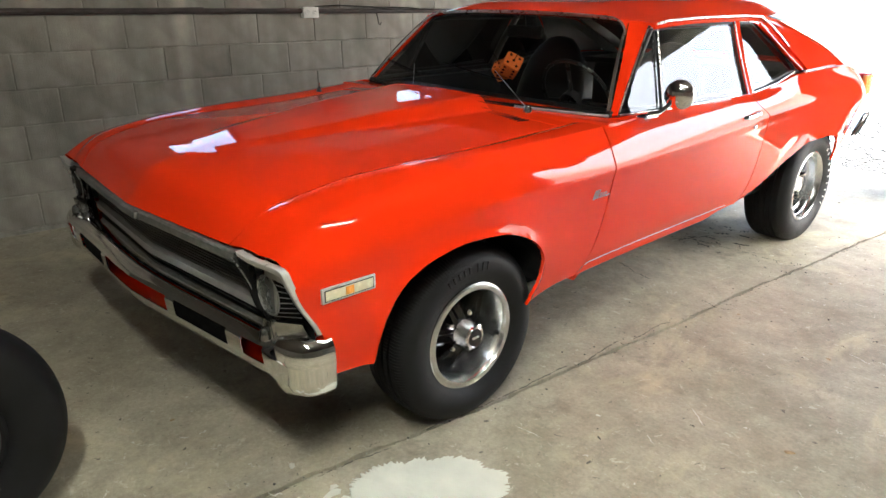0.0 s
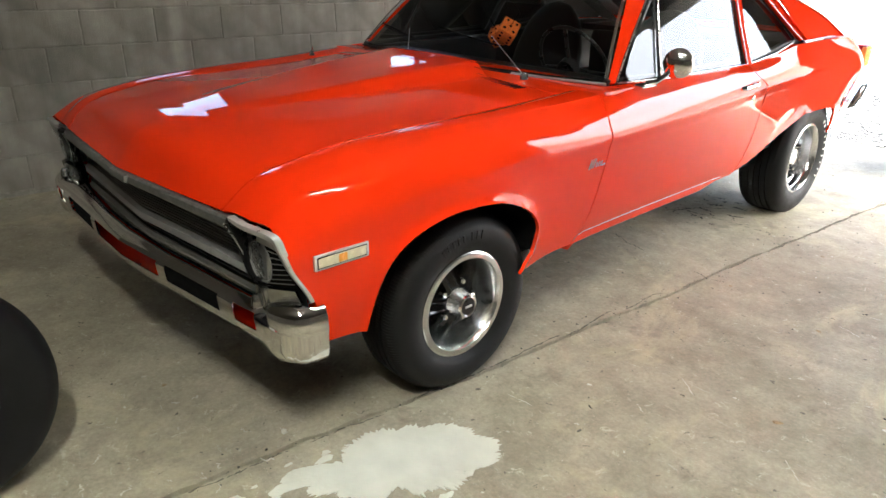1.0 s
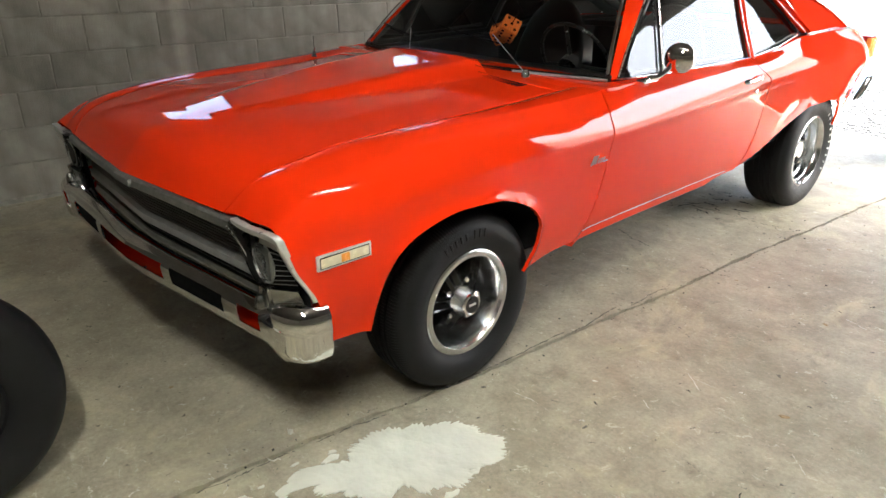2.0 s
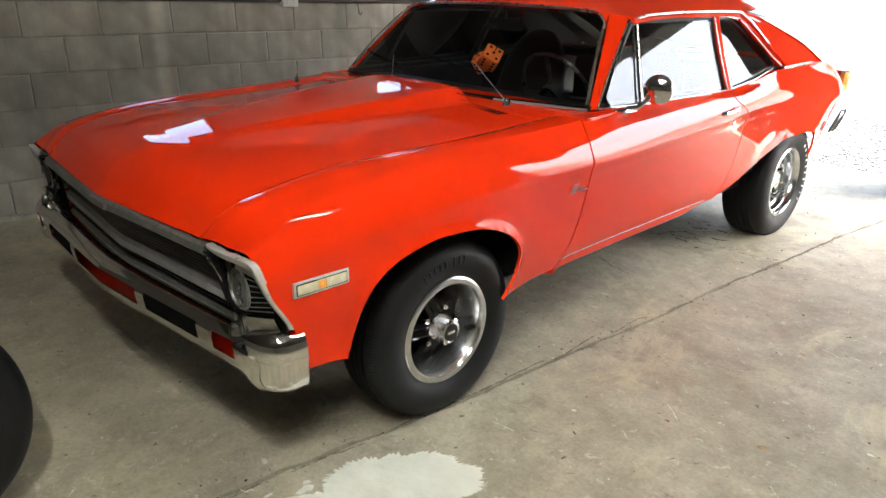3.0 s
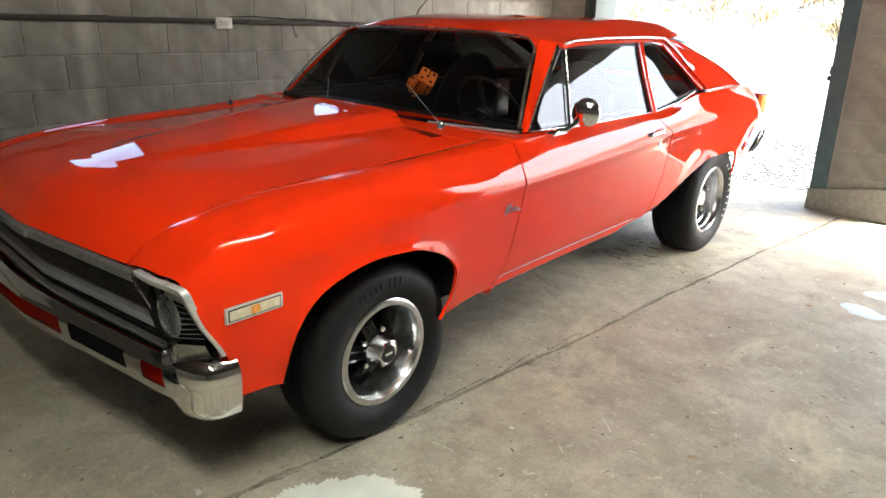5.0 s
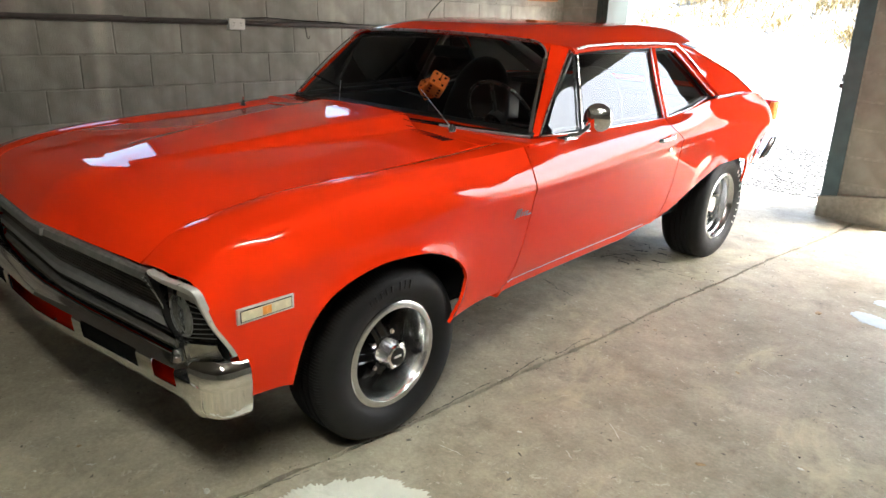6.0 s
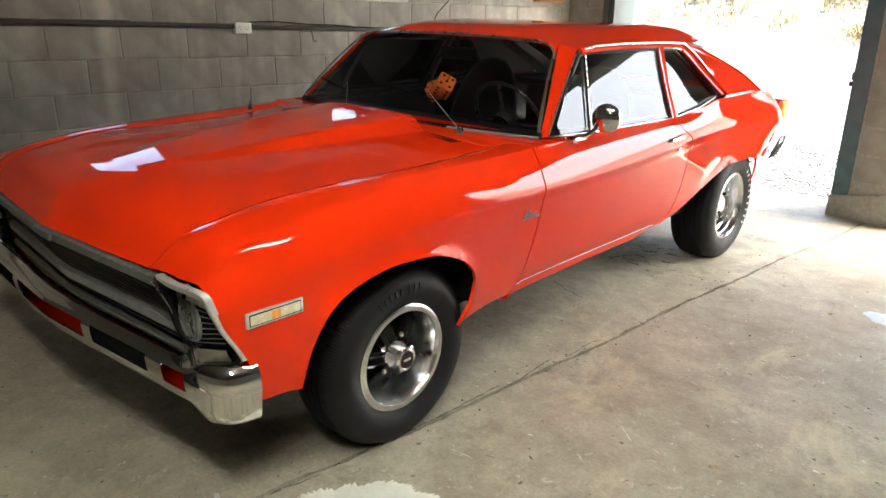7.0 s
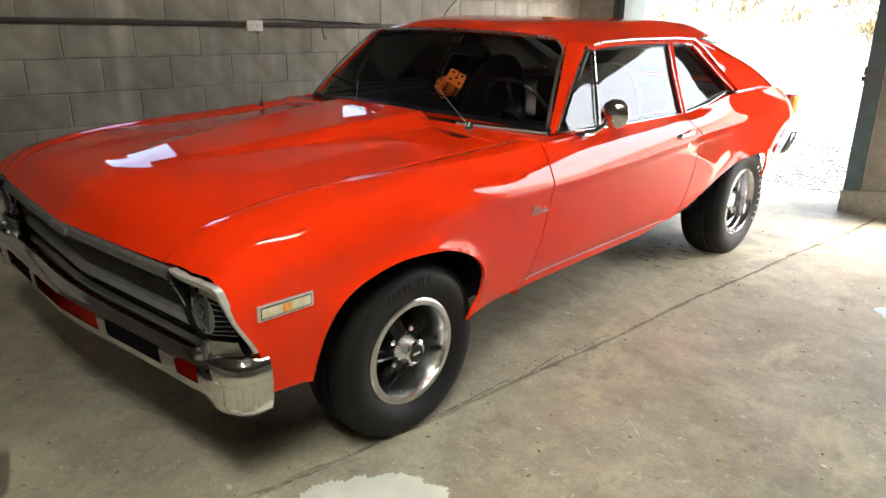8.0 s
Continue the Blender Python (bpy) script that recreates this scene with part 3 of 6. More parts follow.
def front_shift(y, yf):
    return yf + (y + 0.8) * (-0.3 - yf) / 0.5 if y < -0.3 else y


def outside(poly, y, z):
    c = False
    for i in range(len(poly)):
        (y1, z1), (y2, z2) = poly[i], poly[i - 1]
        if (z1 > z) != (z2 > z) and y < (y2 - y1) * (z - z1) / (z2 - z1) + y1:
            c = not c
    return not c


def cut_arch(bm, arch, lip=0.012, swell=0.006, start=-2.0):
    """Cut a wheel arch out of a side sheet and turn its rim inwards."""
    poly = list(arch)
    near = np.array(arch)
    seg = np.concatenate([np.linspace(near[i], near[i + 1], 12, endpoint=False) for i in range(len(near) - 1)] + [near[-1:]])
    inside = {v for v in bm.verts if not outside(poly, v.co.y, v.co.z)}
    dead = [f for f in bm.faces if all(v in inside for v in f.verts)]
    bmesh.ops.delete(bm, geom=dead, context='FACES')
    for v in list(inside):
        if v.is_valid:
            d = (seg[:, 0] - v.co.y) ** 2 + (seg[:, 1] - v.co.z) ** 2
            v.co.y, v.co.z = seg[int(np.argmin(d))]
    for v in bm.verts:
        d = math.sqrt(((seg[:, 0] - v.co.y) ** 2 + (seg[:, 1] - v.co.z) ** 2).min())
        fade = min(max((v.co.y - start) / 0.3, 0), 1)
        v.co.x += fade * (lip * (0.55 * math.exp(-(d / 0.035) ** 2) + 0.6 * math.exp(-(d / 0.016) ** 2)) + swell * math.exp(-(d / 0.10) ** 2))
    bmesh.ops.remove_doubles(bm, verts=bm.verts, dist=0.0004)
    bmesh.ops.dissolve_degenerate(bm, edges=bm.edges, dist=0.0003)


def smooth_line(pts, n=6):
    s = np.linspace(0, 1, len(pts))
    fy, fz = table(*zip(s, [p[0] for p in pts])), table(*zip(s, [p[1] for p in pts]))
    return [(fy(a), fz(a)) for a in np.linspace(0, 1, n * (len(pts) - 1) + 1)]


ARCH_F = smooth_line([(-0.462, 0.30), (-0.445, 0.42), (-0.42, 0.53), (-0.36, 0.62), (-0.26, 0.672), (-0.11, 0.697), (0.04, 0.688), (0.165, 0.65), (0.25, 0.595), (0.292, 0.53), (0.292, 0.47), (0.268, 0.415), (0.235, 0.36), (0.22, 0.30)])
ARCH_R = smooth_line([(1.70, 0.33), (1.89, 0.404), (2.06, 0.480), (2.21, 0.547), (2.37, 0.604), (2.56, 0.648), (2.77, 0.648), (2.94, 0.625), (3.01, 0.57), (3.035, 0.50), (3.03, 0.42), (3.02, 0.30)])


def panel(name, bm, label="", both=True):
    fold(bm)
    if both:
        part(name, mirrored(bm), PAINT, car, label, angle=40)
    part(name, bm, PAINT, car, label, angle=40)


# hood, with its cowl scoop
ys = list(np.linspace(-0.8, -0.5, 30)) + list(np.linspace(-0.49, 0.585, 70))
rows = []
for y0 in ys:
    row = []
    for f in np.linspace(-1, 1, 81):
        g = abs(f)
        y = front_shift(y0, FRONT(g * 0.615))
        x = f * (SX(y) - 0.003)
        row.append((x, y, hood_z(x, y)))
    rows.append(row)
hood = sheet(rows)
panel("hood", hood, "orange hood with a raised rear-facing cowl scoop", both=False)

# front fenders
rows = []
for y0 in list(np.linspace(-0.8, -0.3, 52)) + list(np.linspace(-0.29, 0.655, 86)):
    row = []
    for f in np.linspace(0, 1, 9)[:-1]:
        y = front_shift(y0, FRONT(0.615 + f * 0.13))
        x = (SX(y) + 0.003) * (1 - f) + TX(y) * f
        row.append((x, y, SZ(y) * (1 - f) + TZ(y) * f + 0.006 * math.sin(math.pi * f)))
    for k in KS:
        yf = table((0, -0.712), (1, -0.710), (2, -0.688), (3, -0.622), (4, -0.575))(k)
        y = front_shift(y0, yf)
        if y0 > 0.3:
            y += (y0 - 0.3) / 0.355 * table((0, 0.0), (2, 0.005), (3.1, 0.0), (3.55, -0.012), (4, -0.055))(k)
        row.append((side_point(y, k)[0], y, side_point(y, k)[1]))
    rows.append(row)
fender = sheet(rows)
cut_arch(fender, ARCH_F)
panel("front_fender", fender)


def door_rear(k):
    return table((0, 1.79), (1, 1.815), (2, 1.92), (3, 1.945), (4, 1.895))(k)


rows = []
for f in np.linspace(0, 1, 90):
    row = []
    for k in KS:
        ya = 0.663 + table((0, 0.0), (2, 0.005), (3.1, 0.0), (3.55, -0.012), (4, -0.055))(k)
        y = ya + f * (door_rear(k) - 0.004 - ya)
        x, z = side_point(y, k)
        row.append((x, y, z))
    rows.append(row)
panel("door", sheet(rows), "long orange door with a chrome handle")
rows = []
for f in np.linspace(0, 1, 130):
    row = []
    for k in KS:
        ya = door_rear(k) + 0.004
        y = ya + f * (table((0, 3.60), (1, 3.64), (2, 3.66), (3, 3.62), (4, 3.55))(k) - ya)
        x, z = side_point(y, k)
        row.append((x, y, z))
    rows.append(row)
quarter = sheet(rows)
cut_arch(quarter, ARCH_R, 0.007, 0.002, 1.98)
panel("quarter_panel", quarter)

# sill under the doors
rows = []
for y in np.linspace(0.615, 1.88, 40):
    x, z = side_point(y, 4)
    d = min(1.0, 0.12 + (1.88 - y) / 0.25)             # it runs out into the rear wheel arch
    rows.append([(x - 0.004, y, z + 0.004), (x - 0.006, y, z - 0.020 * d), (x - 0.016, y, z - 0.038 * d), (x - 0.12, y, z - 0.050 * d)])
panel("rocker_panel", sheet(rows))
rows = []
for y in np.linspace(0.64, 1.79, 40):
    x, z = side_point(y, 3.93)
    rows.append([(x + 0.003 + 0.0011 * math.cos(w), y, z + 0.0011 * math.sin(w)) for w in np.linspace(0, 2 * math.pi, 8, endpoint=False)])
trim = sheet(rows, True)
part("sill_trim", mirrored(trim), SILVER, car, "thin bright sill moulding")
part("sill_trim", trim, SILVER, car, "thin bright sill moulding")

# cowl between hood and windshield
rows = []
for y in np.linspace(0.575, 0.86, 12):
    hw = 0.80 if y < 0.665 else 0.852
    rows.append([(f * hw, y, 0.950 + 0.010 * (1 - f * f) + (0.0 if y < 0.665 else 0.006 * f ** 4) - 0.06 * max(0, 0.61 - y) - (0.012 * f ** 4 if y < 0.665 else 0)) for f in np.linspace(-1, 1, 41)])
panel("cowl_panel", sheet(rows), both=False)

# deck lid and tail
rows = []
for y in np.linspace(3.10, 3.60, 20):
    t = (y - 3.1) / 0.5
    rows.append([(f * (TX(y) - 0.002), y, TZ(y) + (0.02 + 0.015 * t) * (1 - f * f)) for f in np.linspace(-1, 1, 41)])
panel("deck_lid", sheet(rows), both=False)
rows = []
for k in np.linspace(0, 4, 24):
    ye = table((0, 3.60), (1, 3.64), (2, 3.66), (3, 3.62), (4, 3.55))(k)
    x, z = side_point(ye, k)
    rows.append([(f * x, ye + 0.05 * (1 - f * f), z) for f in np.linspace(-1, 1, 31)])
panel("tail_panel", sheet(rows), both=False)

# roof
ROOF = table((1.10, 1.322), (1.16, 1.348), (1.25, 1.370), (1.4, 1.386), (1.65, 1.395), (1.95, 1.397), (2.25, 1.39), (2.5, 1.365), (2.66, 1.325), (2.80, 1.27))
EDGE = table((1.08, 1.285), (1.2, 1.296), (1.5, 1.308), (1.9, 1.308), (2.2, 1.303), (2.5, 1.29), (2.8, 1.26))


def crown(u, y):
    """How far the roof has dropped at this part of its half width: a broad top, then rolled sides, tighter to the rear."""
    s = 0.05
    soft = lambda v: s * math.log(1 + math.exp((v - 0.56) / s))
    front = 0.06 * u * u + 0.94 * (soft(u) - soft(0)) / (soft(1) - soft(0))
    rear = 0.03 * u * u + 0.97 * max(0.0, (u - 0.78) / 0.22) ** 1.7
    w = min(max((y - 1.25) / 0.75, 0), 1)
    w = w * w * (3 - 2 * w)
    return min(1.0, front * (1 - w) + rear * w)


REAR = table((0, 2.80), (0.4, 2.70), (0.56, 2.58), (0.64, 2.48), (0.672, 2.40), (0.70, 2.16))
rows = []
for t in np.linspace(0, 1, 60):
    row = []
    for f in np.linspace(-1, 1, 101):
        w = 0.70
        g = math.sin(abs(f) * math.pi / 2) if abs(f) < 1 else 1.0
        x = w * g * (1 if f > 0 else -1)
        y0 = 1.128 - 0.02 * (1 - (x / 0.6) ** 2) if abs(x) < 0.6 else 1.128 + (abs(x) - 0.6) * 0.5
        y = y0 + t * (REAR(abs(x)) - y0)
        z = EDGE(y) + (ROOF(y) - EDGE(y)) * (1 - crown(g, y))
        row.append((x, y, z))
    rows.append(row)
panel("roof", sheet(rows), "orange roof with rolled edges", both=False)


def line3(pts):
    s = np.linspace(0, 1, len(pts))
    c = [table(*zip(s, [p[i] for p in pts])) for i in range(3)]
    return lambda a: Vector((c[0](a), c[1](a), c[2](a)))


def ruled(a, b, n=24, m=10, bulge=0.0):
    rows = []
    for t in np.linspace(0, 1, n):
        p, q = a(t), b(t)
        rows.append([p.lerp(q, u) + Vector((bulge * 4 * u * (1 - u), 0, bulge * 2 * u * (1 - u))) for u in np.linspace(0, 1, m)])
    return sheet(rows)


SAIL_FRONT = line3([(0.70, 2.16, 1.302), (0.757, 2.30, 1.18), (0.835, 2.47, 1.03)])
SAIL_EDGE = line3([(0.70, 2.337, 1.274), (0.750, 2.518, 1.211), (0.797, 2.735, 1.137), (0.833, 3.003, 1.024)])
# sail panels, windshield pillars, side rails
panel("sail_panel", ruled(SAIL_FRONT, SAIL_EDGE, 30, 16, 0.0))
BACK_SIDE = line3([(0.655, 2.41, 1.262), (0.69, 2.66, 1.19), (0.725, 2.90, 1.11), (0.765, 3.14, 1.0)])
panel("sail_return", ruled(lambda t: SAIL_EDGE(t) + Vector((-0.001, 0.001, -0.002)), BACK_SIDE, 20, 6, 0.004))
WS_SIDE = line3([(0.772, 0.803, 0.965), (0.700, 0.952, 1.13), (0.614, 1.118, 1.303)])
GL_FRONT = line3([(0.790, 0.826, 0.964), (0.733, 0.990, 1.127), (0.678, 1.162, 1.290)])
panel("windshield_pillar", ruled(WS_SIDE, GL_FRONT, 24, 8, 0.005))
rows = []
for y in np.linspace(1.155, 2.2, 50):
    z = EDGE(y)
    rows.append([(0.699, y, z), (0.710, y, z - 0.006), (0.717, y, z - 0.021), (0.708, y, z - 0.023)])
panel("roof_rail", sheet(rows))
# glass
def pane(name, bm, parent=car, label="", mat=None):
    o = part(name, bm, mat or TINTED, parent, label)
    o.visible_shadow = False
    return o


HEAD = line3([(-0.614, 1.12, 1.302), (-0.3, 1.112, 1.316), (0, 1.108, 1.320), (0.3, 1.112, 1.316), (0.614, 1.12, 1.302)])
BASE = line3([(-0.772, 0.803, 0.965), (-0.4, 0.735, 0.962), (0, 0.705, 0.958), (0.4, 0.735, 0.962), (0.772, 0.803, 0.965)])
rows = []
for u in np.linspace(0, 1, 24):
    row = []
    for s in np.linspace(0, 1, 40):
        p = BASE(s).lerp(HEAD(s), u)
        p += Vector((0, -0.45, 0.55)) * 0.045 * 4 * u * (1 - u) * 0.5
        row.append(p)
    rows.append(row)
windshield = pane("windshield", sheet(rows), label="dark reflective windshield glass", mat=SCREEN)
BACK_T = line3([(-0.665, 2.41, 1.262), (-0.4, 2.69, 1.26), (0, 2.79, 1.255), (0.4, 2.69, 1.26), (0.665, 2.41, 1.262)])
BACK_B = line3([(-0.765, 3.14, 1.0), (-0.4, 3.13, 1.012), (0, 3.13, 1.018), (0.4, 3.13, 1.012), (0.765, 3.14, 1.0)])
pane("rear_window", ruled(BACK_T, BACK_B, 24, 12), label="tinted rear window")


def glass_x(z, y=0.8):
    return 0.822 - 0.028 * max(0.0, 1.10 - y) / 0.28 - (z - 0.968) * 0.375 + 0.034 * (min(y, 2.0) - 0.8) * max(0, 1.3 - z) / 0.33


def side_pane(name, corners):
    """corners: (y, z) front bottom, front top, rear top, rear bottom."""
    rows = []
    for u in np.linspace(0, 1, 8):
        row = []
        for s in np.linspace(0, 1, 10):
            a = Vector(corners[0]).lerp(Vector(corners[1]), u)
            b = Vector(corners[3]).lerp(Vector(corners[2]), u)
            c = a.lerp(b, s)
            row.append((glass_x(c.y, max(c.x, 1.1) if name == 'vent_window' else c.x) - (0.016 if name == 'vent_window' else 0.01), c.x, c.y))
        rows.append(row)
    bm = sheet(rows)
    pane(name, mirrored(bm), label="tinted " + name.replace("_", " "))
    pane(name, bm, label="tinted " + name.replace("_", " "))


# door glass: vent, door and quarter panes with bright frames
side_pane("vent_window", [(0.835, 0.972), (1.148, 1.285), (1.185, 1.285), (1.085, 0.972)])
side_pane("door_window", [(1.095, 0.968), (1.195, 1.287), (1.845, 1.287), (1.79, 0.968)])
side_pane("quarter_window", [(1.84, 0.972), (1.90, 1.282), (2.09, 1.272), (2.38, 1.045)])


def both_sides(name, points, radius, mat, label="", n=8, flat=1.0):
    bm = tube(points, radius, n, flat)
    part(name, mirrored(bm), mat, car, label)
    part(name, bm, mat, car, label)


def on_glass(y, z, out=0.0):
    return (glass_x(z, y) + out, y, z)


both_sides("window_trim", [GL_FRONT(t) + Vector((0.006, 0.0, 0.003)) for t in np.linspace(0, 0.93, 8)] + [on_glass(1.185, 1.2905, 0.006), on_glass(1.3, 1.2915, 0.005), on_glass(1.85, 1.2915, 0.005)], 0.0030, BRIGHT, "bright window frame")
both_sides("vent_post", [on_glass(1.088, 0.968), on_glass(1.19, 1.288)], 0.0036, BRIGHT, "bright vent window post")
both_sides("window_trim", [on_glass(0.825, 0.968, 0.003), on_glass(0.95, 0.966, 0.002), on_glass(1.1, 0.964), on_glass(1.8, 0.966)], 0.0034, BRIGHT, "bright belt moulding")
both_sides("window_post", [on_glass(1.80, 0.964, 0.002), on_glass(1.825, 1.13, 0.002), on_glass(1.875, 1.29, 0.002)], 0.017, PAINT, "orange post between the side windows", 10, 0.5)
both_sides("window_trim", [on_glass(1.785, 0.968, 0.006), on_glass(1.81, 1.13, 0.006), on_glass(1.852, 1.288, 0.006)], 0.0030, BRIGHT, "bright window frame")
both_sides("window_trim", [on_glass(1.835, 0.972), on_glass(1.855, 1.13), on_glass(1.90, 1.286), on_glass(2.0, 1.284), on_glass(2.09, 1.276), on_glass(2.25, 1.15), on_glass(2.37, 1.05), on_glass(2.33, 1.028), on_glass(2.1, 0.993), on_glass(1.84, 0.970)], 0.0033, BRIGHT, "bright quarter window frame")
both_sides("inner_trim", [on_glass(1.088, 0.968, -0.022), on_glass(1.19, 1.288, -0.022)], 0.007, VINYL)
both_sides("inner_trim", [on_glass(1.80, 0.964, -0.024), on_glass(1.825, 1.13, -0.024), on_glass(1.875, 1.29, -0.024)], 0.045, VINYL, "", 10, 0.4)
both_sides("inner_trim", [on_glass(0.84, 0.968, -0.022), on_glass(1.00, 1.12, -0.022), on_glass(1.165, 1.272, -0.022), on_glass(1.3, 1.28, -0.022), on_glass(2.05, 1.27, -0.022), on_glass(2.24, 1.14, -0.022), on_glass(2.37, 1.04, -0.022)], 0.013, VINYL)
A0 = line3([on_glass(1.98, 1.288, 0.001), on_glass(2.085, 1.280, 0.001), on_glass(2.235, 1.158, 0.001), on_glass(2.37, 1.045, 0.001)])
panel("sail_front", ruled(A0, lambda t: SAIL_FRONT(t) + Vector((0.001, 0, 0)), 20, 5, 0.002))
rows = []
for y in np.linspace(0.80, 2.47, 40):
    zb = TZ(y) - 0.001
    rows.append([(glass_x(zb, y) - 0.006, y, zb + 0.001), ((glass_x(zb, y) + TX(y)) / 2, y, zb + 0.003), (TX(y) - 0.001, y, zb - 0.001)])
panel("belt_ledge", sheet(rows))
both_sides("inner_trim", [on_glass(y, TZ(y) + 0.008, -0.03) for y in np.linspace(0.80, 2.42, 12)], 0.014, VINYL)
both_sides("window_pillar", [on_glass(2.10, 1.268, 0.004), on_glass(2.17, 1.215, 0.006), on_glass(2.25, 1.150, 0.008), on_glass(2.33, 1.085, 0.010), on_glass(2.395, 1.04, 0.012)], 0.014, PAINT, "orange pillar behind the quarter window", 10, 0.6)
both_sides("drip_rail", [(0.715, 1.17, 1.293), (0.718, 1.25, 1.304), (0.718, 1.5, 1.311), (0.718, 1.9, 1.311), (0.716, 2.12, 1.305), (0.735, 2.22, 1.255), (0.765, 2.32, 1.18), (0.80, 2.41, 1.09), (0.815, 2.44, 1.05)], 0.0048, BRIGHT, "bright roof drip moulding")
both_sides("quarter_trim", [(TX(y) - 0.008, y, TZ(y) + 0.006) for y in np.linspace(2.43, 3.38, 20)], 0.008, BRIGHT, "bright moulding along the sail panel")
part("windshield_trim", tube([HEAD(a) + Vector((0, -0.006, 0.006)) for a in np.linspace(0.07, 0.93, 30)], 0.0075), BRIGHT, car, "bright windshield moulding")
part("windshield_trim", tube([BASE(a) + Vector((0, -0.012, -0.002)) for a in np.linspace(0, 0.82, 30)], 0.004), MATT, car, "black windshield base seal")
part("windshield_trim", tube([BASE(a) + Vector((0, -0.012, -0.002)) for a in np.linspace(0.72, 1, 12)], 0.0060), SILVER, car, "bright windshield moulding")
part("roof_trim", tube([BACK_T(a) + Vector((0, 0.0, 0.006)) for a in np.linspace(0, 1, 30)], 0.012), MATT, car)
# rounded upper corners of the windshield opening
def on_screen(s, u, out=0.012):
    return BASE(s).lerp(HEAD(s), u) + Vector((0, -0.45, 0.55)) * (0.09 * u * (1 - u) + out)


both_sides("windshield_trim", [on_screen(0.997, u, 0.016) for u in np.linspace(0.02, 0.84, 14)], 0.0070, CHROME, "bright windshield moulding", 8, 0.5)
for side in (1, -1):
    fan = bmesh.new()
    arc = [on_screen(1 - 0.075 * (1 - math.sin(w)), 1 - 0.20 * (1 - math.cos(w))) for w in np.linspace(0, math.pi / 2, 12)]
    corner = fan.verts.new(on_screen(1.0, 1.0, 0.010))
    rim = [fan.verts.new(p) for p in arc]
    for p, q in zip(rim, rim[1:]):
        fan.faces.new((corner, p, q))
    part("corner_fillet", fan if side > 0 else mirrored(fan), PAINT, car)
    seal = tube([p + Vector((0, -0.003, 0.002)) for p in arc], 0.0045, 8)
    part("windshield_trim", seal if side > 0 else mirrored(seal), BRIGHT, car, "bright windshield moulding")

# dark rubber band behind the windshield's rim
band = []
for a in np.linspace(0, 1, 40):
    b, h = BASE(a), HEAD(a)
    band.append([b.lerp(h, u) + Vector((0, 0.006, -0.006)) for u in (0.0, 0.02, 0.035)])
part("windshield_gasket", sheet(band), MATT, car)


# ================= wheels =================
def star(r0, r1, x, w0, w1, depth):
    """One tapering spoke from the hub outwards, in the wheel's plane."""
    rows = []
    for t in np.linspace(0, 1, 7):
        r = r0 + (r1 - r0) * t
        w = w0 + (w1 - w0) * abs(t - 0.35) * 1.3
        xx = x - depth * t ** 1.5
        rows.append([(xx - 0.02, -w - 0.004, r), (xx, -w, r), (xx + 0.008, -w * 0.55, r), (xx - 0.002, 0, r), (xx + 0.008, w * 0.55, r), (xx, w, r), (xx - 0.02, w + 0.004, r)])
    return sheet(rows)


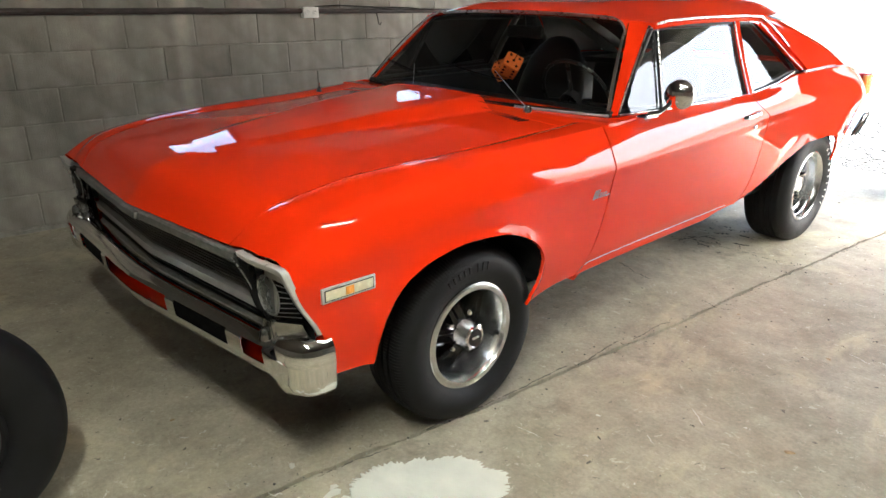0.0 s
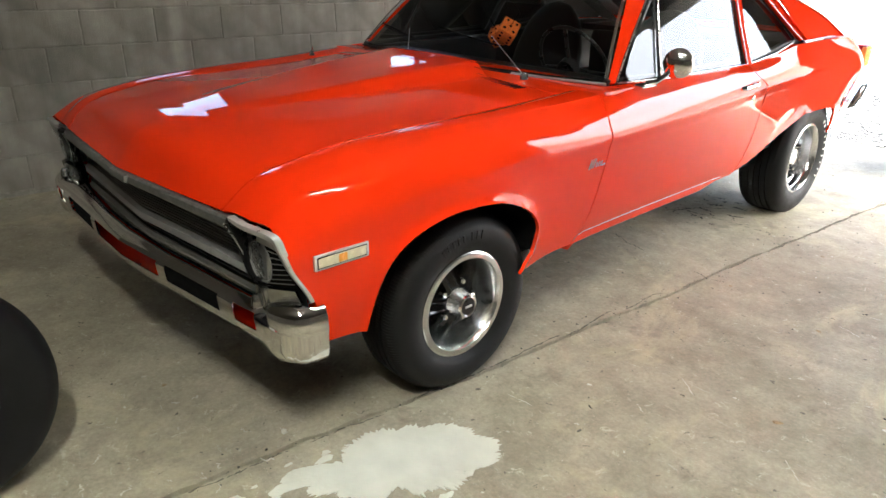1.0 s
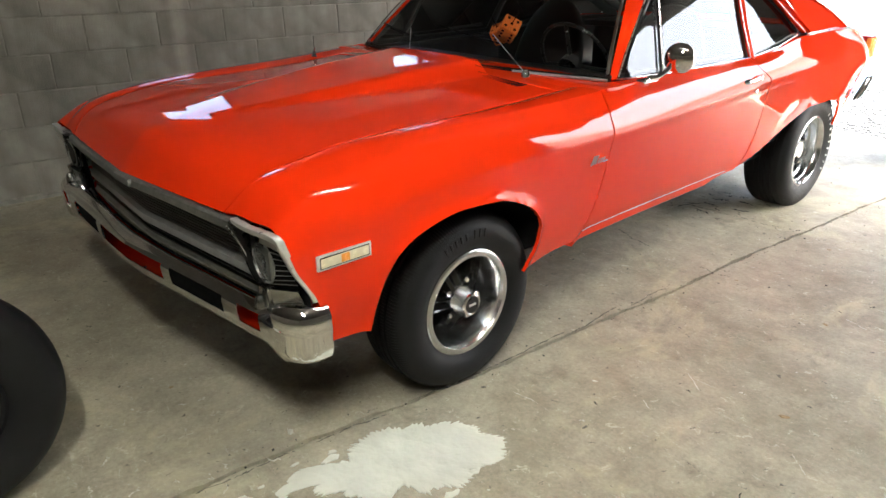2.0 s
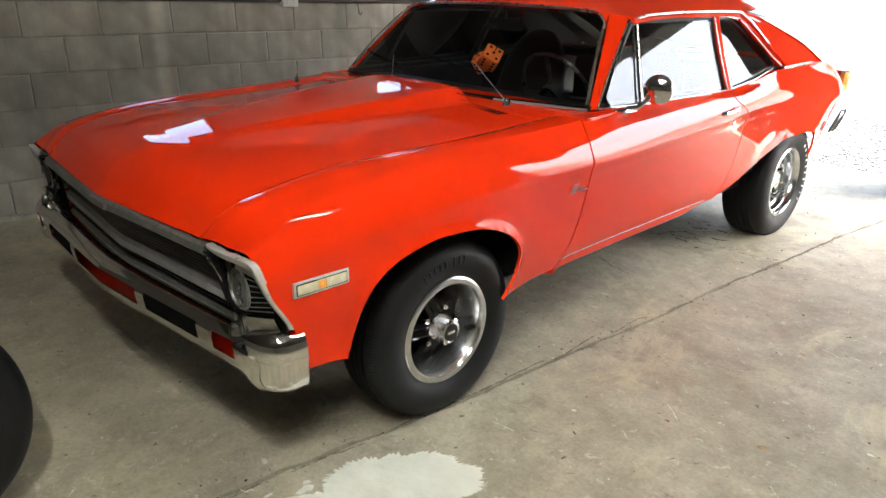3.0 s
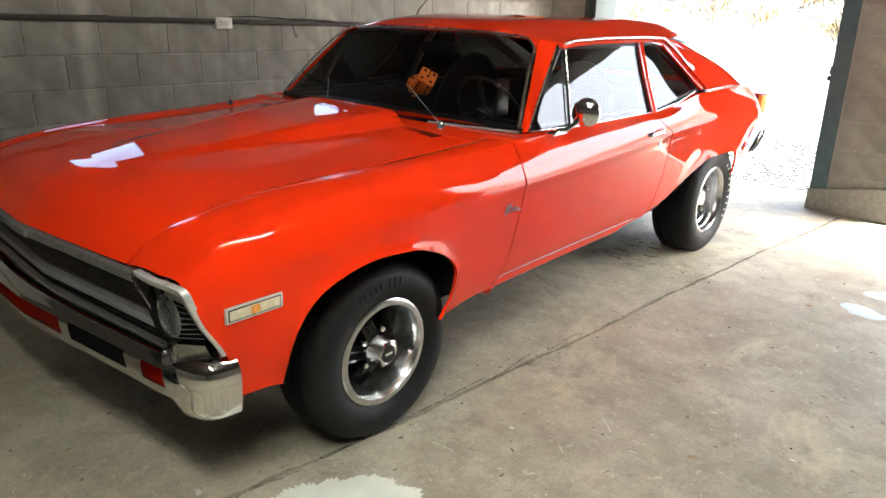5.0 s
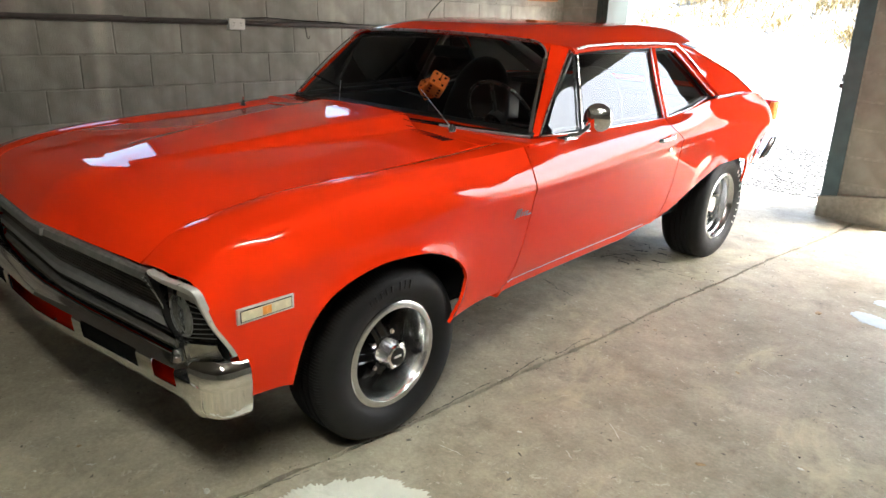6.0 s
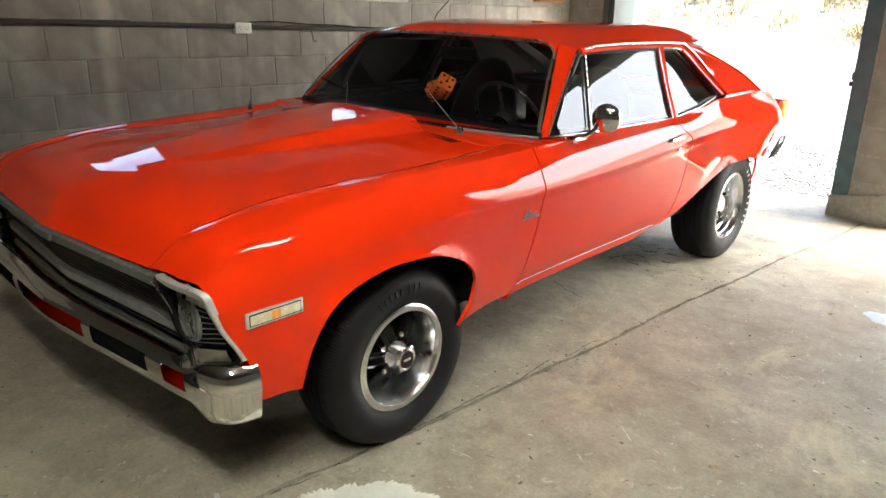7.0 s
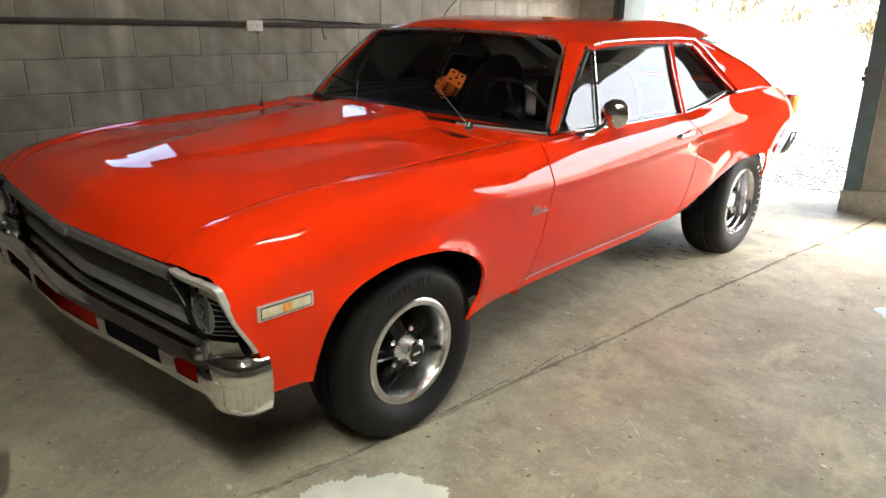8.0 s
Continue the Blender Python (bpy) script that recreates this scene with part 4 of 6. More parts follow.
def wheel(place, radius, width, rim, front, flip):
    """A wheel whose outer face looks to +x; the tyre's outer wall stands at x = 0."""
    R, W = radius, width
    prof = []
    for r, x in ((rim - 0.012, -0.030), (rim + 0.006, -0.022), (rim + 0.02, -0.012), (rim + (R - rim) * 0.35, -0.001), (rim + (R - rim) * 0.5, 0.0), (rim + (R - rim) * 0.64, -0.003), (R - 0.036, -0.010), (R - 0.024, -0.018), (R - 0.014, -0.029), (R - 0.007, -0.040), (R - 0.003, -0.050)):
        prof.append((r, x))
    outer = list(prof)
    inner = [(r, -W - x) for r, x in reversed(prof)]
    tread = []
    for i in range(5):
        a = -0.050 - (W - 0.100) * (i + 0.0) / 5
        b = -0.050 - (W - 0.100) * (i + 1.0) / 5
        cr = R - 0.003 * abs((i - 2) / 2) ** 2
        tread += [(cr, a - 0.004), (cr, b + 0.004)]
        if i < 4:
            tread += [(cr - 0.007, b + 0.003), (cr - 0.007, b - 0.003)]
    n = 540
    rows = []
    allp = outer + tread + inner
    for r, a in allp:
        row = []
        for i in range(n):
            w = 2 * math.pi * i / n
            rr = r
            if R - 0.016 < r < R + 0.0005 and i % 3 == 0:
                rr = r - (0.0032 if front else 0.0015)
            row.append((a, rr * math.cos(w), rr * math.sin(w)))
        rows.append(row)
    tyre = sheet(rows, True)
    # the foot of the tyre is pressed flat
    for v in tyre.verts:
        if v.co.z < -R + 0.012:
            v.co.z = -R + 0.012
    # barrel with the flange, seen from outside
    if front:
        bar = lathe([(rim - 0.010, -0.034), (rim + 0.004, -0.030), (rim + 0.006, -0.019), (rim - 0.002, -0.014), (rim - 0.017, -0.016), (rim - 0.022, -0.024), (rim - 0.028, -0.04), (rim - 0.036, -0.085), (rim - 0.055, -0.118)], 72)
    else:
        bar = lathe([(rim - 0.010, -0.034), (rim + 0.003, -0.030), (rim + 0.004, -0.020), (rim - 0.006, -0.016), (rim - 0.014, -0.022), (rim - 0.020, -0.05), (rim - 0.026, -0.052), (rim - 0.030, -0.085), (rim - 0.045, -0.09), (rim - 0.05, -0.12)], 72)
    ob = part("wheel", bar, POLISHED, car, "five-spoke black wheel with a polished trim ring" if front else "chromed slotted wheel with a white-lettered tyre", angle=50)
    ob.matrix_local = Matrix.Translation(place) @ Matrix.Rotation(math.pi if flip else 0.0, 4, 'Z')
    part("tyre", tyre, RUBBER, ob, "black radial tyre", angle=60)
    disc = lathe([(rim - 0.05, -0.118), (rim - 0.07, -0.125), (0.05, -0.13), (0.0, -0.13)], 48)
    part("wheel_disc", disc, WHEELBLACK if front else CHROME, ob)
    if front:
        for i in range(5):
            s = star(0.035, rim - 0.04, -0.062, 0.026, 0.036, 0.045)
            bmesh.ops.rotate(s, verts=s.verts, cent=(0, 0, 0), matrix=Matrix.Rotation(2 * math.pi * i / 5 + 0.3, 3, 'X'))
            part("spoke", s, WHEELBLACK, ob)
        cap = lathe([(0.054, -0.10), (0.053, -0.055), (0.045, -0.026), (0.042, -0.008), (0.039, -0.002), (0.034, 0.0), (0.031, -0.003), (0.0, -0.0035)], 24)
        part("centre_cap", cap, CHROME, ob, "faceted chrome centre cap", angle=14)
        part("cap_badge", lathe([(0.0305, -0.0025), (0.0, -0.0018)], 24), BLACK, ob)
        part("badge_bar", boxmesh((-0.003, -0.015, -0.004), (0.0005, 0.015, 0.004), 0.001), BRIGHT, ob)
        part("valve", tube([(-0.06, 0.130, -0.045), (-0.035, 0.124, -0.043)], 0.006), MATT, ob)
        slot = lathe([(0.012, 0.0), (0.0, 0.0005)], 16)
        bmesh.ops.scale(slot, vec=(1, 1.0, 0.55), verts=slot.verts)
        bmesh.ops.rotate(slot, verts=slot.verts, cent=(0, 0, 0), matrix=Matrix.Rotation(radians(-62), 3, 'Z'))
        bmesh.ops.translate(slot, verts=slot.verts, vec=(-0.058, 0.152, -0.012))
        part("valve_slot", slot, MATT, ob)
    else:
        cap = lathe([(0.055, -0.125), (0.052, -0.075), (0.048, -0.062), (0.03, -0.055), (0.0, -0.053)], 32)
        part("centre_cap", cap, CHROME, ob, "chrome centre cap", angle=50)
        for i in range(5):
            w = 2 * math.pi * i / 5 + 0.2
            hole = lathe([(0.036, -0.1215), (0.030, -0.1235), (0.0, -0.124)], 20)
            bmesh.ops.scale(hole, vec=(1, 1.35, 1), verts=hole.verts)
            bmesh.ops.rotate(hole, verts=hole.verts, cent=(0, 0, 0), matrix=Matrix.Rotation(w + math.pi / 2, 3, 'X'))
            bmesh.ops.translate(hole, verts=hole.verts, vec=(0.004, 0.115 * math.cos(w), 0.115 * math.sin(w)))
            part("wheel_slot", hole, MATT, ob)
    for i in range(5):
        w = 2 * math.pi * i / 5 + (math.pi / 2 - 0.3 if front else 0.3 + math.pi / 5)
        nut = lathe([(0.010, -0.125), (0.0105, -0.062), (0.007, -0.056), (0.0, -0.055)], 6)
        bmesh.ops.translate(nut, verts=nut.verts, vec=(0.008 if front else 0, 0.072 * math.cos(w), 0.072 * math.sin(w)))
        part("lug_nut", nut, CHROME, ob, angle=20)
    # raised marks round the side wall
    marks = []
    rm = rim + (R - rim) * (0.52 if front else 0.36)
    if not front:
        for i in range(10):
            a = radians(52 - i * 9.5)
            marks.append((a, 0.020, 0.009, 0.002))
    else:
        for i in range(8):
            marks.append((radians(118 - i * 5.2 - (3 if i > 4 else 0)), 0.030 if i > 4 else 0.024, 0.009 if i < 5 else 0.006, 0.002))
    for a, h, w, d in marks:
        m = boxmesh((-0.002, -w / 2, rm - h / 2), (d, w / 2, rm + h / 2), 0.001)
        bmesh.ops.rotate(m, verts=m.verts, cent=(0, 0, 0), matrix=Matrix.Rotation(a - math.pi / 2, 3, 'X'))
        part("tyre_mark", m, RUBBER if front else LETTER, ob)
    return ob


WHEELBLACK = material("wheel_black", (0.004, 0.004, 0.004), 0.22, spots=0.2, scale=30, spec=0.45)
POLISHED = material("polished_ring", (0.60, 0.61, 0.62), 0.20, 1.0, spots=0.12, scale=30)
LETTER = material("tyre_white", (0.62, 0.62, 0.60), 0.7, spots=0.15, scale=40)
wheel((0.858, 0.0, 0.312), 0.322, 0.235, 0.186, True, False)
wheel((-0.858, 0.0, 0.312), 0.322, 0.235, 0.186, True, True)
wheel((0.853, 2.819, 0.333), 0.343, 0.265, 0.205, False, False)
wheel((-0.853, 2.819, 0.333), 0.343, 0.265, 0.205, False, True)

# underbody, wheel housings and inner walls
part("floor_pan", boxmesh((-0.70, 0.42, 0.33), (0.70, 3.45, 0.44), 0.02), MATT, car, "dark underbody")
part("engine_bay", boxmesh((-0.54, -0.55, 0.30), (0.54, 0.42, 0.78), 0.03), MATT, car, "dark engine bay")
for arch, y0, y1 in ((ARCH_F, -0.5, 0.4), (ARCH_R, 1.85, 3.2)):
    rows = [[(x, y + (y - (y0 + y1) / 2) * 0.03, z + 0.012) for y, z in arch if z > (0.43 if y < 2 else 0.50)] for x in (0.885 if arch is ARCH_F else 0.838, 0.80, 0.68, 0.56)]
    well = sheet(rows)
    well.faces.new([v for v in well.verts][-(len(well.verts) // 4):])
    part("wheel_housing", mirrored(well), MATT, car)
    part("wheel_housing", well, MATT, car)

# ================= front end =================
BUMP = line3([(0, -0.822, 0), (0.15, -0.808, 0), (0.30, -0.79, 0), (0.45, -0.772, 0), (0.60, -0.755, 0), (0.72, -0.742, 0), (0.80, -0.728, 0), (0.86, -0.706, 0), (0.897, -0.672, 0), (0.912, -0.635, 0), (0.916, -0.595, 0)])
path, normals = [], []
for a in np.linspace(0, 1, 121):
    p, q = BUMP(max(a - 0.004, 0)), BUMP(min(a + 0.004, 1))
    path.append(BUMP(a))
    d = (q - p).normalized()
    normals.append(Vector((d.y, -d.x, 0)))
PROFILE = [(0.550, -0.130), (0.549, -0.085), (0.545, -0.055), (0.538, -0.032), (0.528, -0.014), (0.516, -0.004), (0.508, 0.0), (0.492, -0.001), (0.476, -0.003), (0.461, -0.005), (0.440, -0.010), (0.424, -0.018), (0.412, -0.035), (0.414, -0.07)]


def in_slot(x, k):
    return 5 <= k < 9 and (x < 0.245 or 0.295 < x < 0.585 or 0.66 < x < 0.765)


def half_bumper():
    bm = bmesh.new()
    grid = []
    for p, n in zip(path, normals):
        rise = 0.018 * min(1, max(0, (p.x - 0.76) / 0.05))
        low = -0.038 * min(1, max(0, (p.x - 0.77) / 0.05))
        corner = min(1, max(0, (p.x - 0.775) / 0.09))
        roll = (0, 0, 0, -0.002, -0.006, -0.013, -0.021, -0.020, -0.012)          # a deeper rolled top at the corner
        grid.append([bm.verts.new(Vector((p.x, p.y, z - 0.012 + (roll[k] * corner if k < 9 else 0) + (rise if k < 6 else low if k > 8 else 0))) + n * o) for k, (z, o) in enumerate(PROFILE)])
    for i in range(len(grid) - 1):
        xm = (path[i].x + path[i + 1].x) / 2
        for k in range(len(PROFILE) - 1):
            if in_slot(xm, k):
                continue
            bm.faces.new((grid[i][k], grid[i + 1][k], grid[i + 1][k + 1], grid[i][k + 1]))
    return bm


left = half_bumper()
full = join(left, mirrored(left.copy()))
bmesh.ops.remove_doubles(full, verts=full.verts, dist=0.0005)
bmesh.ops.recalc_face_normals(full, faces=full.faces)
fold(full, 0.003)
part("front_bumper", full, CHROME, car, "chrome front bumper with cut-out slots", angle=50)
halfline = [p for p in path if p.x < 0.78]
line = [(-p.x, p.y) for p in reversed(halfline)] + [(p.x, p.y) for p in halfline[1:]]
part("valance_panel", fold(sheet([[(x, y + 0.052 + 0.1 * (0.5 - z), z) for x, y in line] for z in (0.50, 0.46, 0.43, 0.40)]), 0.004), PAINT, car, "orange valance behind the bumper")
for s in (1, -1):
    seg = [(s * p.x, p.y) for p in halfline if 0.28 < p.x < 0.60]
    part("turn_signal", fold(sheet([[(x, y + 0.009 + 0.1 * (0.5 - z), z) for x, y in seg] for z in (0.502, 0.465, 0.43)]), 0.005), MATT, car, "dark lamp in the bumper slot")


def vee(x, y0, slope):
    return y0 + slope * abs(x)


def bar_across(z0, z1, y0, slope, depth, half, bevel=0.004, n=33):
    """A bar across the nose that follows the vee of the front."""
    rows = []
    for x in np.linspace(-half, half, n):
        y = vee(x, y0, slope)
        b = bevel
        rows.append([(x, y + depth, z0), (x, y + b, z0), (x, y, z0 + b), (x, y, z1 - b), (x, y + b, z1), (x, y + depth, z1)])
    bm = sheet(rows, True)
    return bm


HEADER = material("dull_aluminium", (0.19, 0.19, 0.18), 0.42, 0.5, spots=0.3, scale=40)
SLAT = material("grey_slat", (0.20, 0.195, 0.18), 0.32, 0.7, spots=0.2, scale=40)
BARSILVER = material("grey_bar", (0.36, 0.365, 0.365), 0.40, 0.5, spots=0.12, scale=30)
DARKSLAT = material("dark_slat", (0.07, 0.068, 0.064), 0.35, 0.7, spots=0.25, scale=40)
grille = part("grille", bar_across(0.50, 0.745, -0.655, 0.06, 0.02, 0.70), MATT, car, "recessed black grille with fine silver bars")
for i in range(10):
    z = 0.609 + i * 0.0092
    part("grille_bar", bar_across(z, z + 0.0040, -0.726 + 0.0008 * i, 0.080, 0.05, 0.66, 0.0012, 25), SLAT, grille)
part("grille_bar", bar_across(0.553, 0.600, -0.736, 0.090, 0.06, 0.68, 0.012), BARSILVER, grille, "wide silver grille bar")
for i in range(3):
    z = 0.520 + i * 0.011
    part("grille_bar", bar_across(z, z + 0.005, -0.722, 0.080, 0.05, 0.67, 0.0012, 25), DARKSLAT, grille)
rows = []
for x in np.linspace(-0.655, 0.655, 61):
    f = FRONT(abs(x))
    rows.append([(x, f + 0.004, 0.7505), (x, f - 0.006, 0.750), (x, f - 0.013, 0.744), (x, f - 0.016, 0.730), (x, f - 0.014, 0.722), (x, f - 0.006, 0.716), (x, f + 0.01, 0.715)])
part("header_trim", sheet(rows), HEADER, car, "dull aluminium moulding along the hood's edge")
part("header_panel", bar_across(0.702, 0.716, -0.752, 0.085, 0.05, 0.66, 0.004), BLACK, car)
part("nose_emblem", boxmesh((-0.03, -0.802, 0.722), (0.10, -0.782, 0.748), 0.006), HEADER, car, "plain dull badge on the nose")


def lamp(side):
    """Headlamp bezel: brushed squared rim, dull metal bowl, round lens inside, black fins beside it."""
    def m(bm):
        return bm if side > 0 else mirrored(bm)
    c = Vector((0.775, -0.698, 0.655))

    def rim_y(z):
        return -0.708 + (0.72 - z) * 0.40

    def fin_start(z):
        d = abs(z - c.z)
        return c.x + (math.sqrt(0.060 ** 2 - d * d) if d < 0.06 else 0.0) + 0.002 if d < 0.055 else c.x + 0.026

    def outer_face(f, z, back=0.0):
        """Between the lamp's edge and the rim."""
        x0, x1 = fin_start(z), 0.868
        return (x0 + (x1 - x0) * f, -0.709 + (rim_y(z) + 0.709) * f + back, z)
    rows = [[(x, -0.699 + 0.004 * math.cos((x - 0.72) * 40), z) for x in np.linspace(0.722, 0.80, 8)] for z in np.linspace(0.598, 0.742, 10)]
    bez = part("headlamp_bezel", m(fold(sheet(rows), 0.01)), DULL, car, "dull metal headlamp bezel with a brushed rim and black fins")
    part("bezel_back", m(sheet([[(x, -0.690 + (x - 0.70) * 0.16 + (0.74 - z) * 0.12, z) for x in np.linspace(0.70, 0.885, 6)] for z in (0.50, 0.60, 0.70, 0.742)])), MATT, bez)

    def edge(k):
        yf = table((0, -0.712), (1, -0.710), (2, -0.688), (3, -0.622), (4, -0.575))(k)
        x, z = side_point(yf, k)
        return Vector((x, yf, z))
    pts = [Vector(q) for q in ((0.690, -0.727, 0.762), (0.72, -0.724, 0.757), (0.75, -0.721, 0.755), (0.80, -0.717, 0.757), (0.845, -0.713, 0.759), (0.872, -0.709, 0.757), (0.888, -0.705, 0.747), (0.895, -0.699, 0.722))] + [edge(k) for k in np.linspace(2.05, 3.02, 10)]
    outer = line3([q + Vector((0, -0.010, 0.004) if i < 8 else (0, -0.004, 0)) for i, q in enumerate(pts)])
    inset = table((0, 0.016), (0.25, 0.020), (0.42, 0.026), (1, 0.024))

    def inner(t):
        d = (outer(min(t + 0.06, 1)) - outer(max(t - 0.06, 0))).normalized()
        return outer(t) + Vector((d.z, 0, -d.x)) * inset(t) + Vector((0, 0.002, 0))
    strip = []
    for t in np.linspace(0, 1, 64):
        q, r = outer(t), inner(t)
        strip.append([q + (r - q) * 0.02 + Vector((0, 0.012, 0)), q + Vector((0, -0.004, 0)), q.lerp(r, 0.10) + Vector((0, -0.008, 0)), q.lerp(r, 0.5) + Vector((0, -0.009, 0)), q.lerp(r, 0.92) + Vector((0, -0.007, 0)), r, r + Vector((0, 0.03, 0))])
    part("bezel_rim", m(sheet(strip)), RIM, bez, "brushed bright rim")
    # black recess with thin bright edges of its fins
    part("fin_recess", m(sheet([[outer_face(f, z, 0.002) for f in np.linspace(0, 1, 5)] for z in np.linspace(0.596, 0.716, 14)])), MATT, bez)
    for i in range(7):
        z = 0.701 - i * 0.0158
        part("bezel_fin", m(fold(sheet([[outer_face(f, z + dz, -0.003 + abs(dz)) for f in np.linspace(0.0, 1, 5)] for dz in (-0.0015, 0, 0.0015)]), 0.003)), SLAT, bez)
    # upper cheek of the bowl over the fins
    part("bezel_cheek", m(fold(sheet([[outer_face(f, z, -0.002) for f in np.linspace(-0.4, 1, 6)] for z in (0.713, 0.724, 0.735, 0.744)]), 0.004)), DULL, bez)
    ring = lathe([(0.053, 0.012), (0.054, -0.006), (0.057, -0.010), (0.060, -0.006), (0.060, 0.012)], 40, 'Y')
    bmesh.ops.translate(ring, verts=ring.verts, vec=c)
    part("lamp_ring", m(ring), DULL, bez)
    bowl = lathe([(0.054, -0.004), (0.045, 0.001), (0.03, 0.004), (0.0, 0.006)], 32, 'Y')
    bmesh.ops.translate(bowl, verts=bowl.verts, vec=c)
    part("reflector", m(bowl), REFLECTOR, bez)
    lens = lathe([(0.054, -0.006), (0.046, -0.013), (0.032, -0.018), (0.0, -0.021)], 40, 'Y')
    bmesh.ops.translate(lens, verts=lens.verts, vec=c)
    o = part("lens", m(lens), CLEAR, bez, "clear headlamp lens")
    o.visible_shadow = False
    rows = []
    for z, x0, x1, y in ((0.746, 0.660, 0.726, -0.718), (0.72, 0.668, 0.724, -0.712), (0.69, 0.680, 0.720, -0.708), (0.66, 0.690, 0.718, -0.706), (0.635, 0.698, 0.720, -0.704), (0.615, 0.706, 0.732, -0.702), (0.600, 0.716, 0.752, -0.700), (0.590, 0.730, 0.790, -0.697)):
        rows.append([(x0, y + 0.006, z), ((x0 + x1) / 2, y - 0.003, z), (x1, y, z)])
    part("bezel_web", m(fold(sheet(rows), 0.02)), BLACK, bez, "black web beside the grille")
    part("grille_end", m(tube([(0.655, -0.742, 0.735), (0.672, -0.722, 0.69), (0.690, -0.706, 0.64), (0.706, -0.702, 0.606)], 0.0022, 6)), BRIGHT, bez)
    rows = [[outer_face(f, z, -0.002 + 0.010 * (0.6 - z) / 0.06 * (1 - f)) for f in np.linspace(-0.1, 1, 8)] for z in (0.594, 0.590, 0.575, 0.555, 0.530)]
    part("bezel_foot", m(fold(sheet(rows), 0.012)), FOOT, bez, "silver lower corner of the bezel")
    bracket = boxmesh((0.752, -0.722, 0.528), (0.800, -0.670, 0.590), 0.012)
    part("bumper_bracket", m(bracket), FOOT, bez)
    nub = lathe([(0.0, 0.014), (0.008, 0.012), (0.014, 0.004), (0.016, -0.008), (0.018, -0.02)], 16, 'Z')
    bmesh.ops.translate(nub, verts=nub.verts, vec=(0.778, -0.728, 0.555))
    part("bumper_bolt_cover", m(nub), FOOT, bez)


RIM = material("brushed_rim", (0.62, 0.62, 0.60), 0.30, 0.5, spots=0.10, scale=50)
REFLECTOR = material("lamp_reflector", (0.60, 0.60, 0.58), 0.16, 0.9, spots=0.3, scale=60)
FOOT = material("worn_chrome", (0.32, 0.32, 0.31), 0.22, 1.0, spots=0.25, scale=25)
DULL = material("dull_metal", (0.36, 0.36, 0.35), 0.28, 0.8, spots=0.25, scale=25)
lamp(1)
lamp(-1)

# the nose stands a little askew: its far corner reaches further forward
for o in car.children_recursive:
    reach = 0.072 if o.name.startswith(("front_bumper", "valance", "turn_signal")) else 0.028
    if o.type == 'MESH' and "wheel" not in o.name and (not o.parent or "wheel" not in o.parent.name):
        for v in o.data.vertices:
            if v.co.x < 0 and v.co.y < -0.1:
                v.co.y -= reach * min(1.0, -v.co.x / 0.9) * min(1.0, (-0.1 - v.co.y) / 0.5)

# ================= trim on the body =================
def side_xz(y, z):
    """The side's x at a height."""
    best = min(np.linspace(0, 4, 161), key=lambda k: abs(side_point(y, k)[1] - z))
    return side_point(y, best)[0]


def marker(side):
    def m(bm):
        return bm if side > 0 else mirrored(bm)
    x = 0.902
    o = part("side_marker", m(boxmesh((x - 0.012, -0.622, 0.642), (x + 0.004, -0.447, 0.686), 0.003)), RIM, car, "cream side marker lamp in a chrome frame")
    part("seal", m(boxmesh((x - 0.006, -0.6145, 0.6475), (x + 0.0052, -0.4545, 0.6805), 0.001)), BLACK, o)
    part("lens", m(boxmesh((x - 0.006, -0.612, 0.650), (x + 0.0065, -0.457, 0.678), 0.002)), CREAM, o, "cream lens")
    part("bulb", m(boxmesh((x - 0.004, -0.550, 0.651), (x + 0.0072, -0.520, 0.677), 0.003)), AMBER, o, "amber bulb behind the lens")


marker(1)
marker(-1)


def badge(side):
    """Script badge as plain slanted strokes."""
    bm = bmesh.new()
    y, z = 0.552, 0.70
    strokes = [[(0.0, 0.0), (0.008, 0.036)], [(0.012, 0.002), (0.020, 0.036)], [(0.024, 0.002), (0.032, 0.036)], [(0.040, 0.003), (0.045, 0.022)], [(0.055, 0.003), (0.060, 0.022)], [(0.070, 0.003), (0.075, 0.022)], [(0.078, 0.003), (0.097, 0.007)]]
    bms = [tube([(side_xz(y + a, z + b) + 0.006, y + a, z + b) for a, b in s], 0.0026, 6) for s in strokes]
    bm.free()
    j = join(*bms)
    part("fender_badge", j if side > 0 else mirrored(j), SILVER, car, "small chrome script badge drawn as plain strokes")


badge(1)
badge(-1)


